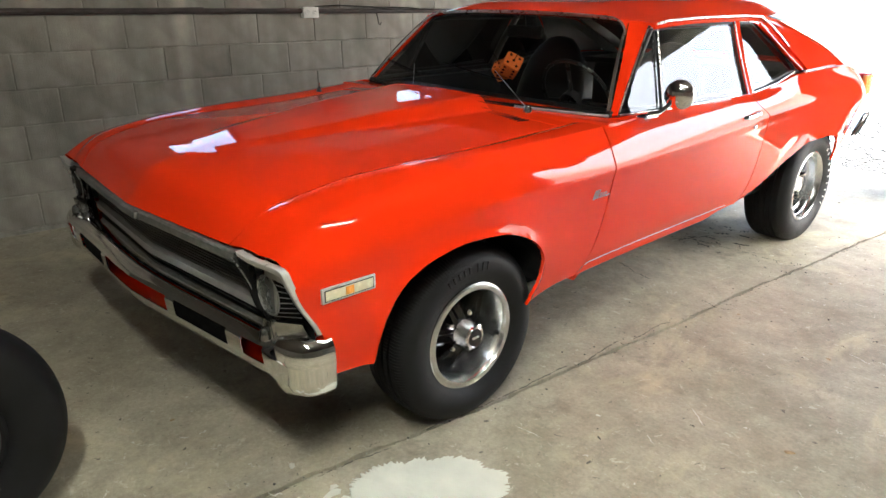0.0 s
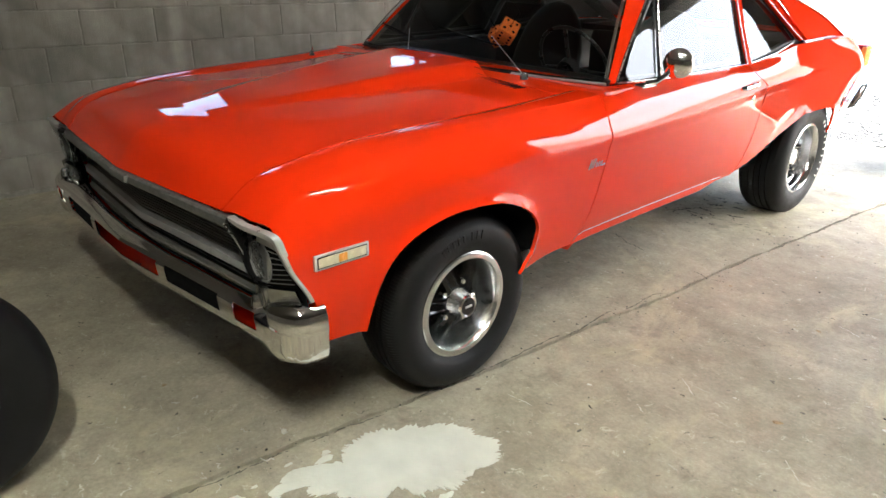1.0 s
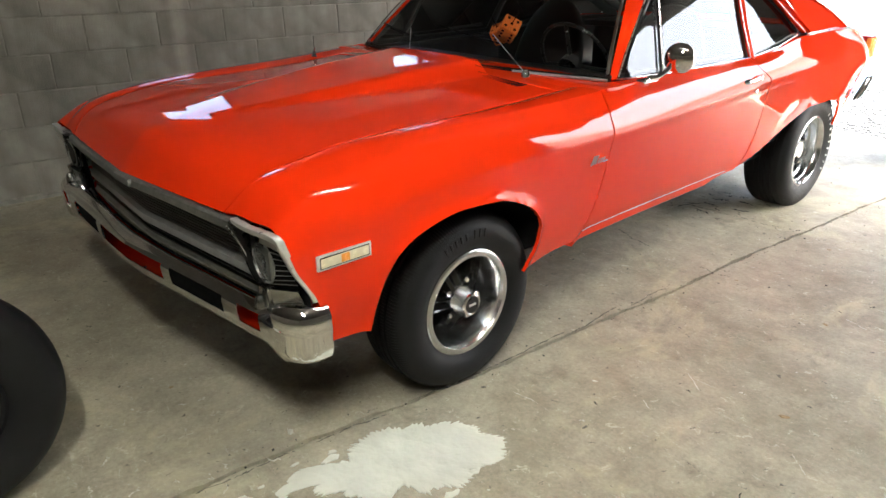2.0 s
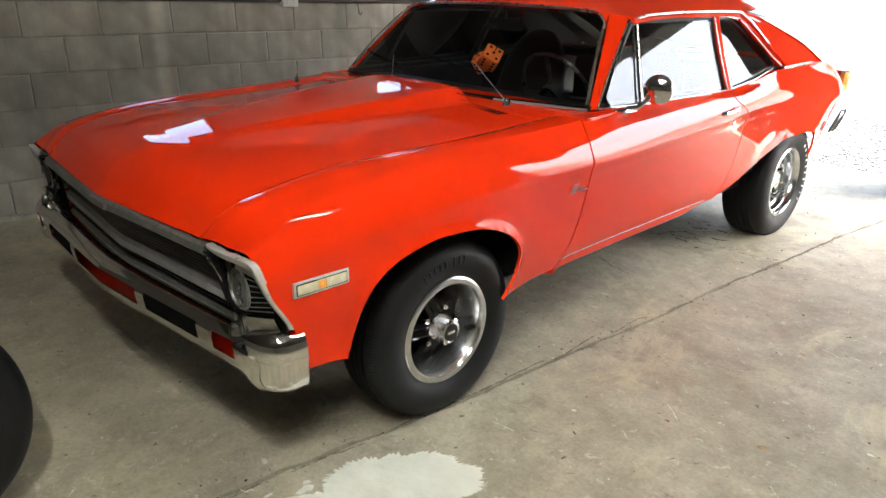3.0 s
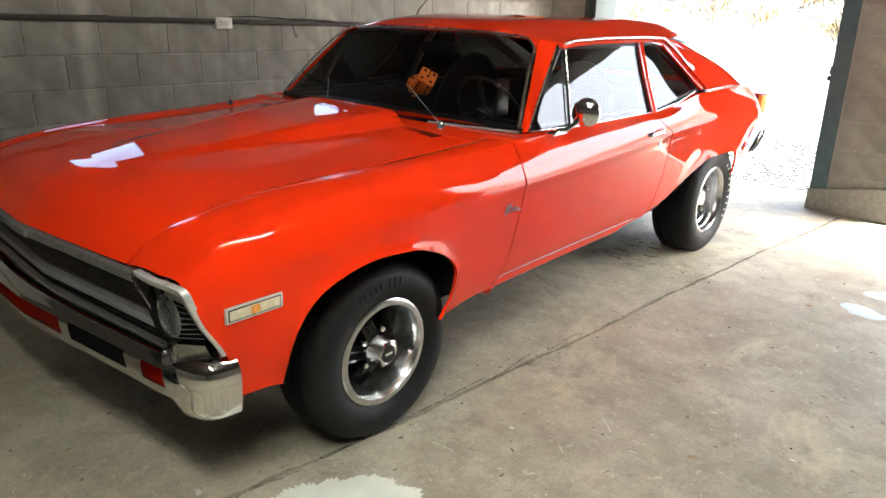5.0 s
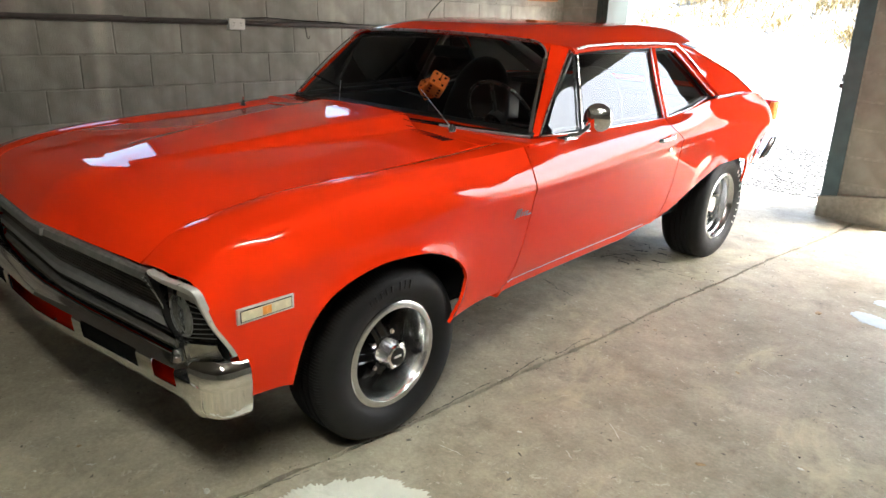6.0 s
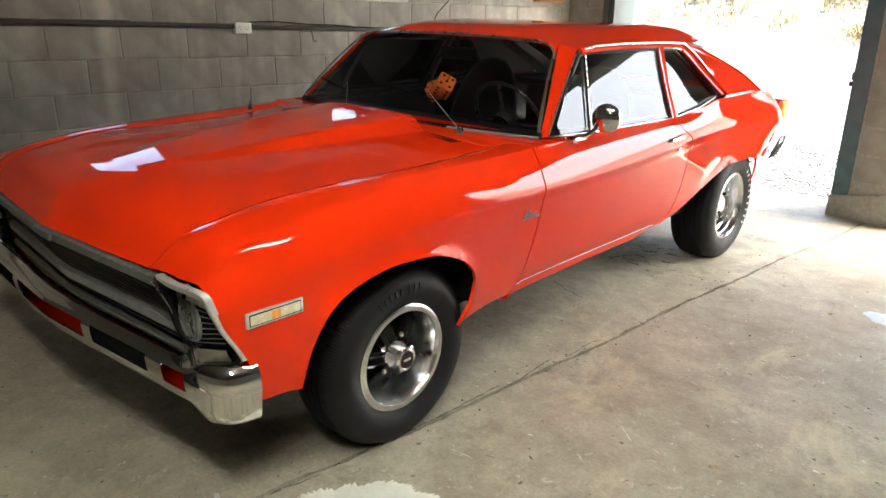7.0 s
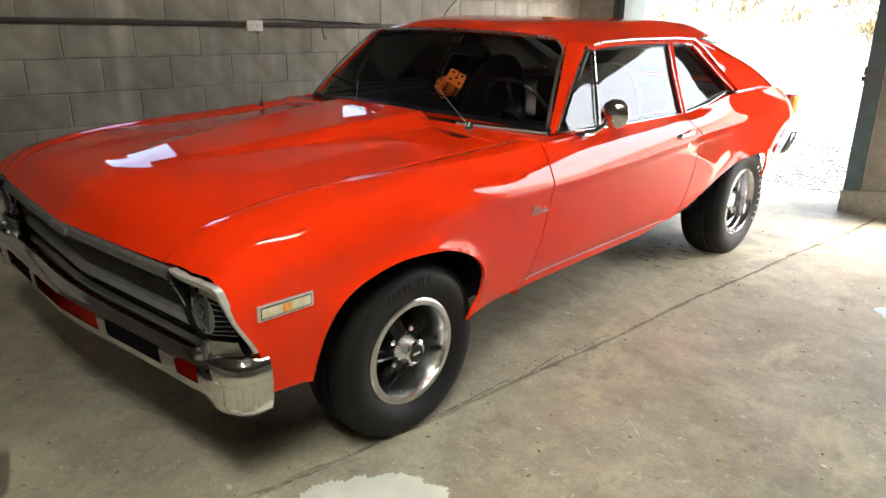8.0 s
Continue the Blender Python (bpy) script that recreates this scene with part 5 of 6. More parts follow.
def door_fittings(side):
    def m(bm):
        return bm if side > 0 else mirrored(bm)
    h = part("door_handle", m(join(tube([(0.905, 1.65, 0.874), (0.925, 1.67, 0.878), (0.932, 1.73, 0.882), (0.925, 1.77, 0.886), (0.905, 1.79, 0.888)], [0.009, 0.011, 0.010, 0.011, 0.009], 8), boxmesh((0.895, 1.645, 0.862), (0.908, 1.675, 0.890), 0.004), boxmesh((0.895, 1.76, 0.870), (0.912, 1.805, 0.900), 0.006))), CHROME, car, "chrome push-button door handle")
    part("button", m(lathe([(0.011, 0.93), (0.011, 0.936), (0.0, 0.938)], 16)), CHROME, h)
    lock = lathe([(0.014, 0.905), (0.013, 0.916), (0.009, 0.92), (0.0, 0.92)], 20)
    bmesh.ops.translate(lock, verts=lock.verts, vec=(0, 1.788, 0.823))
    part("door_lock", m(lock), CHROME, car)
    if side > 0:
        o = part("door_mirror", m(tube([(0.862, 0.925, 0.966), (0.895, 0.95, 0.975), (0.912, 0.98, 0.998), (0.925, 1.000, 1.030)], [0.012, 0.010, 0.009, 0.010], 10)), CHROME, car, "round chrome door mirror on a slim arm")
        part("mirror_foot", boxmesh((0.845, 0.87, 0.953), (0.885, 0.975, 0.968), 0.006), CHROME, o)
        head = lathe([(0.0, -0.034), (0.03, -0.031), (0.048, -0.020), (0.057, -0.006), (0.0585, 0.004), (0.056, 0.008), (0.0, 0.006)], 40, 'Y')
        bmesh.ops.rotate(head, verts=head.verts, cent=(0, 0, 0), matrix=Matrix.Rotation(radians(18), 3, 'Z'))
        bmesh.ops.translate(head, verts=head.verts, vec=(0.936, 1.016, 1.041))
        part("mirror_head", head, CHROME, o)


door_fittings(1)
door_fittings(-1)
# push button sits on the handle
for o in [c for c in bpy.data.objects if c.name.startswith("button")]:
    o.location = (0, 1.78, 0.886)

ant = part("antenna", lathe([(0.022, 0.0), (0.02, 0.008), (0.012, 0.014), (0.008, 0.03), (0.007, 0.036), (0.0, 0.037)], 20, 'Z'), CHROME, car, "chrome antenna base with a short stub")
ant.location = (-0.74, 0.452, 0.928)
part("mast", tube([(0, 0, 0.03), (0.002, 0.004, 0.050)], 0.003, 6), CHROME, ant)


def wiper(px, py, tipx, tipu, length):
    a = Vector((px, py, 0.968))
    s = (tipx + 0.772) / 1.544
    tip = BASE(s).lerp(HEAD(s), tipu) + Vector((0, -0.03, 0.02))
    o = part("wiper", tube([a, a + Vector((-0.02, 0.0, 0.015)), a.lerp(tip, 0.5) + Vector((0, -0.008, 0.006)), tip], [0.004, 0.0022, 0.0016, 0.0013], 8), SILVER, car, "thin grey wiper arm with a black blade")
    piv = lathe([(0.017, -0.03), (0.016, 0.004), (0.010, 0.014), (0.0, 0.016)], 16, 'Z')
    bmesh.ops.translate(piv, verts=piv.verts, vec=a)
    part("wiper_pivot", piv, CHROME, o)
    pts = []
    for f in np.linspace(-0.5, 0.5, 8):
        q = s - 0.10 + f * length / 1.4
        q = min(max(q, 0.02), 0.98)
        pts.append(BASE(q).lerp(HEAD(q), tipu - 0.02 - f * 0.12) + Vector((0, -0.022, 0.014)))
    part("wiper_blade", tube(pts, 0.0035, 6), MATT, o)


wiper(0.47, 0.665, 0.16, 0.30, 0.42)
wiper(-0.25, 0.68, -0.42, 0.26, 0.40)

# slots of the cowl grille
for i in range(15):
    x = 0.235 + i * 0.0235
    yc = 0.585 - 0.16 * (x - 0.235)
    for s in (1, -1):
        rows = []
        for y in np.linspace(yc - 0.021, yc + 0.021, 7):
            xx = x + (y - yc) * 0.5
            f = xx / (0.80 if y < 0.665 else 0.852)
            z = max(hood_z(xx, y) if y < 0.586 else 0, 0.950 + 0.010 * (1 - f * f) - 0.06 * max(0, 0.61 - y)) + 0.0008
            rows.append([(s * (xx - 0.0013), y, z - 0.004), (s * (xx - 0.0013), y, z), (s * (xx + 0.0013), y, z), (s * (xx + 0.0013), y, z - 0.004)])
        part("cowl_louver", sheet(rows), MATT, car)
# dark mouth of the scoop
part("scoop_mouth", sheet([[(x, 0.583, z) for x in np.linspace(-0.27, 0.27, 9)] for z in (0.955, 1.008)]), MATT, car)

# rear lamps and bumper
for s in (1, -1):
    def m(bm):
        return bm if s > 0 else mirrored(bm)
    lampo = part("tail_lamp", m(boxmesh((0.60, 3.60, 0.79), (0.80, 3.70, 0.93), 0.01)), LAMPRED, car, "red tail lamp with an amber corner")
    part("corner_lens", m(boxmesh((0.775, 3.585, 0.80), (0.805, 3.69, 0.92), 0.006)), AMBER, lampo)
rows = []
for x, y in ((-0.866, 3.42), (-0.872, 3.48), (-0.855, 3.55), (-0.80, 3.62), (-0.70, 3.68), (0, 3.76), (0.70, 3.68), (0.80, 3.62), (0.855, 3.55), (0.872, 3.48), (0.866, 3.42)):
    n = Vector((x * 0.4, 1 if abs(x) < 0.8 else 0.3, 0)).normalized()
    rows.append([Vector((x, y + (z - 0.64) * 1.4, z)) + n * o for z, o in ((0.70, -0.02), (0.70, -0.008), (0.685, 0.0), (0.63, 0.004), (0.59, 0.0), (0.575, -0.008), (0.575, -0.02))])
blade = sheet(rows, True)
blade.verts.ensure_lookup_table()
blade.faces.new([blade.verts[i] for i in range(7)])
blade.faces.new([blade.verts[-1 - i] for i in range(7)])
part("rear_bumper", blade, CHROME, car, "chrome rear bumper", angle=50)

# ================= cabin =================
part("dashboard", join(boxmesh((-0.70, 0.80, 0.78), (0.70, 1.02, 0.955), 0.03), boxmesh((-0.72, 0.74, 0.935), (0.72, 0.96, 0.952), 0.008)), VINYL, car, "black dashboard")
part("cabin_floor", boxmesh((-0.76, 0.70, 0.44), (0.76, 3.15, 0.50)), MATT, car)
part("parcel_shelf", boxmesh((-0.70, 2.60, 0.96), (0.70, 3.20, 1.00), 0.01), VINYL, car, "black parcel shelf")
part("firewall", boxmesh((-0.76, 0.60, 0.44), (0.76, 0.66, 0.93)), MATT, car)
rows = []
for t in np.linspace(0, 1, 16):
    y = 1.16 + t * 1.45
    rows.append([(x, y, EDGE(y) + (ROOF(y) - EDGE(y)) * (1 - (abs(x) / 0.70) ** 3.2) - 0.022) for x in np.linspace(-0.69, 0.69, 17)])
part("headliner", sheet(rows), VINYL, car, "black headliner")
for s in (1, -1):
    a, b = sorted((s * 0.775, s * 0.80))
    rows = []
    for y in np.linspace(0.74, 3.16, 40):
        rows.append([(s * 0.772, y, 0.93), (s * 0.79, y, TZ(y) - 0.012), (s * (TX(y) - 0.014), y, TZ(y) - 0.008)])
    part("belt_lining", sheet(rows), VINYL, car)
    rows = []
    for y in np.linspace(1.17, 2.2, 30):
        z = EDGE(y)
        rows.append([(s * 0.64, y, z - 0.012), (s * 0.685, y, z - 0.012), (s * 0.703, y, z - 0.022)])
    part("rail_lining", sheet(rows), VINYL, car)
    bm = ruled(lambda t: SAIL_EDGE(t) + Vector((-0.015, 0.0, -0.016)), lambda t: BACK_SIDE(t) + Vector((-0.004, -0.004, -0.016)), 12, 4)
    part("sail_lining", bm if s > 0 else mirrored(bm), VINYL, car)
    part("door_trim", join(boxmesh((a, 0.72, 0.46), (b, 1.84, 0.955), 0.01), boxmesh((a, 1.842, 0.67), (b, 3.2, 0.955), 0.01)), VINYL, car, "black inner side panel")
    bm = ruled(lambda t: A0(t) + Vector((-0.014, 0.0, -0.006)), lambda t: SAIL_EDGE(t) + Vector((-0.014, 0.0, -0.014)), 12, 6)
    part("sail_trim", bm if s > 0 else mirrored(bm), VINYL, car)
    bm = ruled(lambda t: WS_SIDE(t) + Vector((0.008, 0.03, -0.01)), lambda t: GL_FRONT(t) + Vector((-0.03, 0.012, -0.01)), 14, 3)
    part("pillar_trim", bm if s > 0 else mirrored(bm), VINYL, car)


def seat(x):
    o = part("front_seat", boxmesh((x - 0.25, 1.28, 0.50), (x + 0.25, 1.80, 0.68), 0.05), VINYL, car, "black vinyl bucket seat with a high back")
    width = table((0, 0.25), (0.3, 0.25), (0.6, 0.225), (0.75, 0.195), (0.86, 0.155), (0.94, 0.11), (0.985, 0.07), (1.0, 0.03))
    rows = []
    for t in list(np.linspace(0, 0.75, 6)) + list(np.linspace(0.78, 1.0, 12)):
        w = width(t)
        y, z = 1.76 + 0.16 * t, 0.60 + 0.57 * t
        th = 0.055 * math.sqrt(max(0.02, 1 - max(0, (t - 0.75) / 0.26) ** 2))
        rows.append([(x + w * math.copysign(abs(math.cos(a)) ** 0.7, math.cos(a)), y + th * math.copysign(abs(math.sin(a)) ** 0.7, math.sin(a)), z) for a in np.linspace(0, 2 * math.pi, 24, endpoint=False)])
    back = sheet(rows, True)
    back.faces.new([v for v in back.verts][-24:])
    part("backrest", back, VINYL, o)


seat(0.37)
seat(-0.37)
part("rear_seat", join(boxmesh((-0.62, 2.25, 0.50), (0.62, 2.62, 0.70), 0.05), boxmesh((-0.62, 2.58, 0.62), (0.62, 2.74, 0.98), 0.05)), VINYL, car, "black rear bench")
sw = lathe([(0.185 + 0.0085 * math.cos(a), 0.0085 * math.sin(a)) for a in np.linspace(0, 2 * math.pi, 9)], 40, 'Z')
sm = Matrix.Translation((0.36, 1.13, 0.965)) @ Matrix.Rotation(radians(-62), 4, 'X')
bmesh.ops.transform(sw, matrix=sm, verts=sw.verts)
wheelo = part("steering_wheel", sw, BLACK, car, "thin-rimmed black steering wheel")
for a in (0.2, math.pi - 0.2, -math.pi / 2):
    sp = tube([(0, 0, -0.03), (0.1 * math.cos(a), 0.1 * math.sin(a), -0.015), (0.182 * math.cos(a), 0.182 * math.sin(a), 0)], 0.009, 8)
    bmesh.ops.transform(sp, matrix=sm, verts=sp.verts)
    part("spoke", sp, BLACK, wheelo)
hub = lathe([(0.05, -0.06), (0.05, -0.02), (0.0, -0.012)], 20, 'Z')
bmesh.ops.transform(hub, matrix=sm, verts=hub.verts)
part("hub", hub, VINYL, wheelo)
part("rear_view_mirror", join(boxmesh((-0.11, 1.155, 1.205), (0.11, 1.18, 1.262), 0.01), tube([(0, 1.17, 1.25), (0, 1.16, 1.318)], 0.007, 8)), MATT, car, "black rear-view mirror")

# ================= things in the car and round it =================
def die(place, size, turn):
    o = thing("fuzzy_die", place, "orange plush die with black dots hanging behind the windshield", "car ornament", "hanging dice")
    o.rotation_euler = turn
    part("cube", boxmesh((-size / 2,) * 3, (size / 2,) * 3, size * 0.10), ORANGE, o)
    q = size * 0.27
    faces = {'x': [(-q, q), (q, -q), (0, 0), (q, q), (-q, -q)], 'X': [(-q, -q), (q, q)], 'y': [(-q, 0), (0, 0), (q, 0), (-q, q), (q, -q), (q, q)], 'Y': [(-q, q), (-q, 0), (-q, -q), (q, q), (q, 0), (q, -q)], 'z': [(-q, q), (q, q), (0, 0), (-q, -q), (q, -q)], 'Z': [(0, 0)]}
    for k, spots in faces.items():
        sgn = 1 if k.islower() else -1
        for a, b in spots:
            dot = lathe([(size * 0.085, 0.0), (size * 0.05, 0.0015), (0.0, 0.002)], 12, k.upper())
            h = size / 2 + 0.0005
            p = {'x': (h * sgn, a, b), 'y': (a, h * sgn, b), 'z': (a, b, h * sgn)}[k.lower()]
            if sgn < 0:
                bmesh.ops.scale(dot, vec=[-1 if c == k.lower() else 1 for c in "xyz"], verts=dot.verts)
            bmesh.ops.translate(dot, verts=dot.verts, vec=p)
            part("dot", dot, MATT, o)
    part("cord", tube([(0, 0, size / 2), (0.0, 0.0, size / 2 + 0.10)], 0.002, 5), MATT, o)
    return o


die((0.040, 1.050, 1.098), 0.086, (radians(48), radians(28), radians(43)))
die((-0.045, 1.085, 1.070), 0.078, (radians(30), radians(-20), radians(20)))

# bare tyre standing by the car
bare = thing("bare_tyre", (0.30, -1.46, 0.318), "bare black balloon tyre standing upright on the floor", "tyre", turn=radians(-4))
bare.rotation_euler = (0, radians(-4), radians(-4))
prof = []
for a in np.linspace(0, 2 * math.pi, 33):
    r, x = math.cos(a), math.sin(a)
    prof.append((0.234 + 0.086 * (abs(r) ** 0.75) * (1 if r > 0 else -1), 0.115 * (abs(x) ** 0.8) * (1 if x > 0 else -1)))
part("casing", lathe(prof, 72), RUBBER, bare)
part("bead", lathe([(0.168, 0.09), (0.158, 0.10), (0.149, 0.095), (0.149, 0.06), (0.160, 0.05)], 60), RUBBER, bare)

# crumpled cloth on the floor
def crumple(name, place, size, mat, seed, parent=None):
    bm = bmesh.new()
    bmesh.ops.create_icosphere(bm, subdivisions=4, radius=1.0)
    for v in bm.verts:
        n = 1 + 0.28 * noise.noise(v.co * 1.7 + Vector((seed, 0, 0))) + 0.16 * noise.noise(v.co * 4.5 + Vector((0, seed, 0)))
        v.co = Vector((v.co.x * size[0] * n, v.co.y * size[1] * n, max(0.0, v.co.z * n * size[2] + size[2] * 0.75))) + Vector(place)
    return obj(name, bm, mat, parent)


cloth = thing("cloth", (0.52, -1.42, 0.0), "crumpled white and red cloth on the concrete floor", "cloth")
cloth.location = (0.52, -1.42, 0.0)
crumple("white_part", (0, 0, 0), (0.07, 0.06, 0.05), CLOTH, 2, cloth)
crumple("red_part", (0.045, -0.02, 0), (0.06, 0.05, 0.035), REDCLOTH, 5, cloth)

# white filler patch, spills and chips on the floor
def blot(name, outline, mat, label, category, height=0.004, seed=1, rough=0.012):
    """A thin spread of stuff with a ragged edge."""
    rnd = random.Random(seed)
    pts = []
    n = len(outline)
    for i in range(n):
        p0, p1, p2, p3 = (Vector(outline[(i + k - 1) % n]) for k in range(4))
        for t in np.linspace(0, 1, 14, endpoint=False):
            q = 0.5 * ((2 * p1) + (p2 - p0) * t + (2 * p0 - 5 * p1 + 4 * p2 - p3) * t * t + (3 * p1 - p0 - 3 * p2 + p3) * t ** 3)
            pts.append(q)
    c = sum(pts, Vector((0, 0))) / len(pts)
    ring = []
    for q in pts:
        d = (q - c)
        j = 1 + rough / max(d.length, 0.02) * (noise.noise(Vector((q.x * 14, q.y * 14, seed))) + 0.7 * (rnd.random() - 0.5))
        ring.append(c + d * j)
    bm = bmesh.new()
    rows = []
    for f, h in ((1.0, 0.0008), (0.985, height * 0.7), (0.93, height), (0.7, height), (0.4, height), (0.12, height)):
        rows.append([bm.verts.new((c.x + (q.x - c.x) * f, c.y + (q.y - c.y) * f, max(0.0005, h + 0.0012 * noise.noise(Vector((q.x * f * 20, q.y * f * 20, 3)))))) for q in ring])
    m = len(ring)
    for a, b in zip(rows, rows[1:]):
        for i in range(m):
            bm.faces.new((a[i], a[(i + 1) % m], b[(i + 1) % m], b[i]))
    bm.faces.new(rows[-1])
    o = obj(name, bm, mat)
    return tagged(o, label, category)


blot("floor_patch", [(0.861, -0.763), (0.845, -0.70), (0.872, -0.625), (0.912, -0.585), (0.868, -0.54), (0.844, -0.504), (0.852, -0.411), (0.89, -0.34), (0.927, -0.285), (0.979, -0.196), (1.042, -0.160), (1.093, -0.168), (1.133, -0.157), (1.185, -0.184), (1.21, -0.24), (1.198, -0.321), (1.215, -0.378), (1.185, -0.437), (1.168, -0.493), (1.10, -0.52), (1.12, -0.60), (1.03, -0.63), (0.98, -0.70), (0.92, -0.71), (0.90, -0.78)], PATCH, "pale filler patch trowelled on the concrete floor", "floor patch", seed=3, rough=0.032)
splash = random.Random(12)
main_patch = bpy.data.objects["floor_patch"]
for i in range(34):
    if i < 22:
        x, y = splash.gauss(0.86, 0.035), splash.uniform(-0.98, -0.55)
    else:
        x, y = splash.uniform(0.95, 1.25), splash.gauss(-0.68 + 0.4 * splash.random(), 0.05)
    r = splash.uniform(0.006, 0.024)
    ring = [(x + r * splash.uniform(0.5, 1.3) * math.cos(w), y + 1.7 * r * splash.uniform(0.5, 1.3) * math.sin(w)) for w in np.linspace(0, 2 * math.pi, 9, endpoint=False)]
    bm = bmesh.new()
    lo, hi = [bm.verts.new((*q, 0.0006)) for q in ring], [bm.verts.new((x + (q[0] - x) * 0.86, y + (q[1] - y) * 0.86, 0.0026)) for q in ring]
    for k in range(9):
        bm.faces.new((lo[k], lo[(k + 1) % 9], hi[(k + 1) % 9], hi[k]))
    bm.faces.new(hi)
    part("splash", bm, PATCH, main_patch)
blot("paint_spill", [(1.74, 2.42), (1.78, 2.50), (1.86, 2.48), (1.95, 2.40), (1.90, 2.33), (1.80, 2.35)], SPILL, "pale blue-white paint spill on the concrete", "paint spill", 0.002, 5, 0.02)
blot("paint_spill", [(1.78, 2.68), (1.80, 2.76), (1.90, 2.80), (1.96, 2.72), (1.88, 2.66)], SPILL, "pale blue-white paint spill on the concrete", "paint spill", 0.002, 6, 0.02)
chips = random.Random(9)


def chip(x, y, size, mat, label, category, group):
    bm = bmesh.new()
    n = 6
    base = [Vector((size * (0.6 + 0.5 * chips.random()) * math.cos(2 * math.pi * i / n), 0.6 * size * (0.6 + 0.5 * chips.random()) * math.sin(2 * math.pi * i / n), 0)) for i in range(n)]
    lo = [bm.verts.new(p) for p in base]
    hi = [bm.verts.new(p * 0.8 + Vector((0, 0, size * (0.08 + 0.12 * chips.random())))) for p in base]
    bm.faces.new(hi)
    bm.faces.new(lo[::-1])
    for i in range(n):
        bm.faces.new((lo[i], lo[(i + 1) % n], hi[(i + 1) % n], hi[i]))
    o = obj("chip" if category == "chip" else "leaf_scrap", bm, mat, smooth=False)
    e = (x + 2.35) * math.cos(TURN) - y * math.sin(TURN)
    o.matrix_world = Matrix.Translation((x, y, max(0, JOINT - e) * 0.0175)) @ Matrix.Rotation(chips.uniform(0, 6.28), 4, 'Z')
    tagged(o, label, category, group)


for x, y, s in ((1.959, 0.815, 0.013), (1.153, 0.326, 0.012), (0.66, -0.62, 0.02), (1.28, -0.35, 0.006), (1.62, 0.9, 0.006), (1.35, 1.2, 0.005), (1.9, 1.9, 0.006), (2.2, 1.1, 0.008), (0.2, -0.95, 0.008), (0.05, -0.7, 0.007), (1.45, 0.1, 0.006), (1.33, 1.9, 0.006)):
    chip(x, y, s, PATCH, "small pale chip of plaster on the floor", "chip", "plaster chips")
for x, y, s in ((1.705, 0.601, 0.022), (1.609, 2.316, 0.026), (0.16, -0.80, 0.012), (1.55, 1.35, 0.014), (2.1, 0.55, 0.012), (1.25, 2.2, 0.012), (1.1, 1.5, 0.01)):
    chip(x, y, s, LEAF, "curled dry brown leaf scrap on the floor", "leaf", "leaf scraps")


# hairline cracks, pale scratches and grit on the concrete
def floor_height(x, y):
    return max(0, JOINT - ((x + 2.35) * math.cos(TURN) - y * math.sin(TURN))) * 0.0175


def streak(name, a, b, width, mat, label, seed, wobble=0.012, n=22):
    """A thin broken line on the floor."""
    rnd = random.Random(seed)
    bm = bmesh.new()
    a, b = Vector(a), Vector(b)
    d = (b - a).normalized()
    side = Vector((-d.y, d.x))
    off, last = 0.0, None
    for i in range(n + 1):
        off += wobble * (rnd.random() - 0.5)
        p = a.lerp(b, i / n) + side * off
        w = width * (0.25 + rnd.random()) * (0.3 if i in (0, n) else 1)
        z = floor_height(p.x, p.y) + 0.0015
        pair = [bm.verts.new((*(p + side * w / 2), z)), bm.verts.new((*(p - side * w / 2), z))]
        if last and rnd.random() < 0.9:
            bm.faces.new((last[0], last[1], pair[1], pair[0]))
        last = pair
    o = part(name, bm, mat, floor, label, smooth=False)
    o.matrix_world = Matrix.Identity(4)
    return o


streak("crack", (0.34, 1.66), (0.60, 1.60), 0.006, DIRT, "hairline crack in the slab", 1, 0.02)
streak("crack", (0.90, 1.52), (1.06, 1.50), 0.004, DIRT, "hairline crack in the slab", 2, 0.015)
streak("crack", (0.52, 2.35), (0.95, 2.30), 0.005, DIRT, "hairline crack in the slab", 3, 0.02)
streak("crack", (0.30, 2.20), (0.55, 2.60), 0.006, DIRT, "hairline crack in the slab", 4, 0.03)
SPALL = (0.50, 2.52)
sc = random.Random(21)
for i in range(34):
    x, y = sc.uniform(0.95, 2.7), sc.uniform(-0.3, 3.6)
    w = sc.uniform(-0.9, 0.5)
    l = sc.uniform(0.02, 0.11)
    streak("scratch", (x, y), (x + l * math.cos(w), y + l * math.sin(w)), sc.uniform(0.0015, 0.005), SCRATCH, "", 30 + i, 0.006, 10)
# crumbled edges of the joint and a spalled spot beside the rear wheel
for i in range(16):
    s = -1.4 + i * 0.38
    a, b = room(s, JOINT + sc.uniform(-0.012, 0.008)), room(s + sc.uniform(0.25, 0.45), JOINT + sc.uniform(-0.012, 0.008))
    streak("joint_edge", (a.x, a.y), (b.x, b.y), sc.uniform(0.003, 0.008), CRUMB, "", 80 + i, 0.008, 30)
for i in range(26):
    x, y = SPALL[0] + sc.gauss(0, 0.10), SPALL[1] + sc.gauss(0, 0.17)
    w = sc.uniform(-0.9, 0.9)
    l = sc.uniform(0.03, 0.11)
    streak("spall", (x, y), (x + l * math.cos(w), y + l * math.sin(w)), sc.uniform(0.006, 0.022), DIRT, "", 110 + i, 0.02, 12)
for i in range(30):
    x, y = sc.uniform(0.9, 2.6), sc.uniform(-0.3, 3.4)
    w = sc.uniform(-0.9, 0.5)
    l = sc.uniform(0.008, 0.03)
    streak("scuff", (x, y), (x + l * math.cos(w), y + l * math.sin(w)), sc.uniform(0.004, 0.009), DIRT if i % 2 else SCRATCH, "", 150 + i, 0.006, 8)
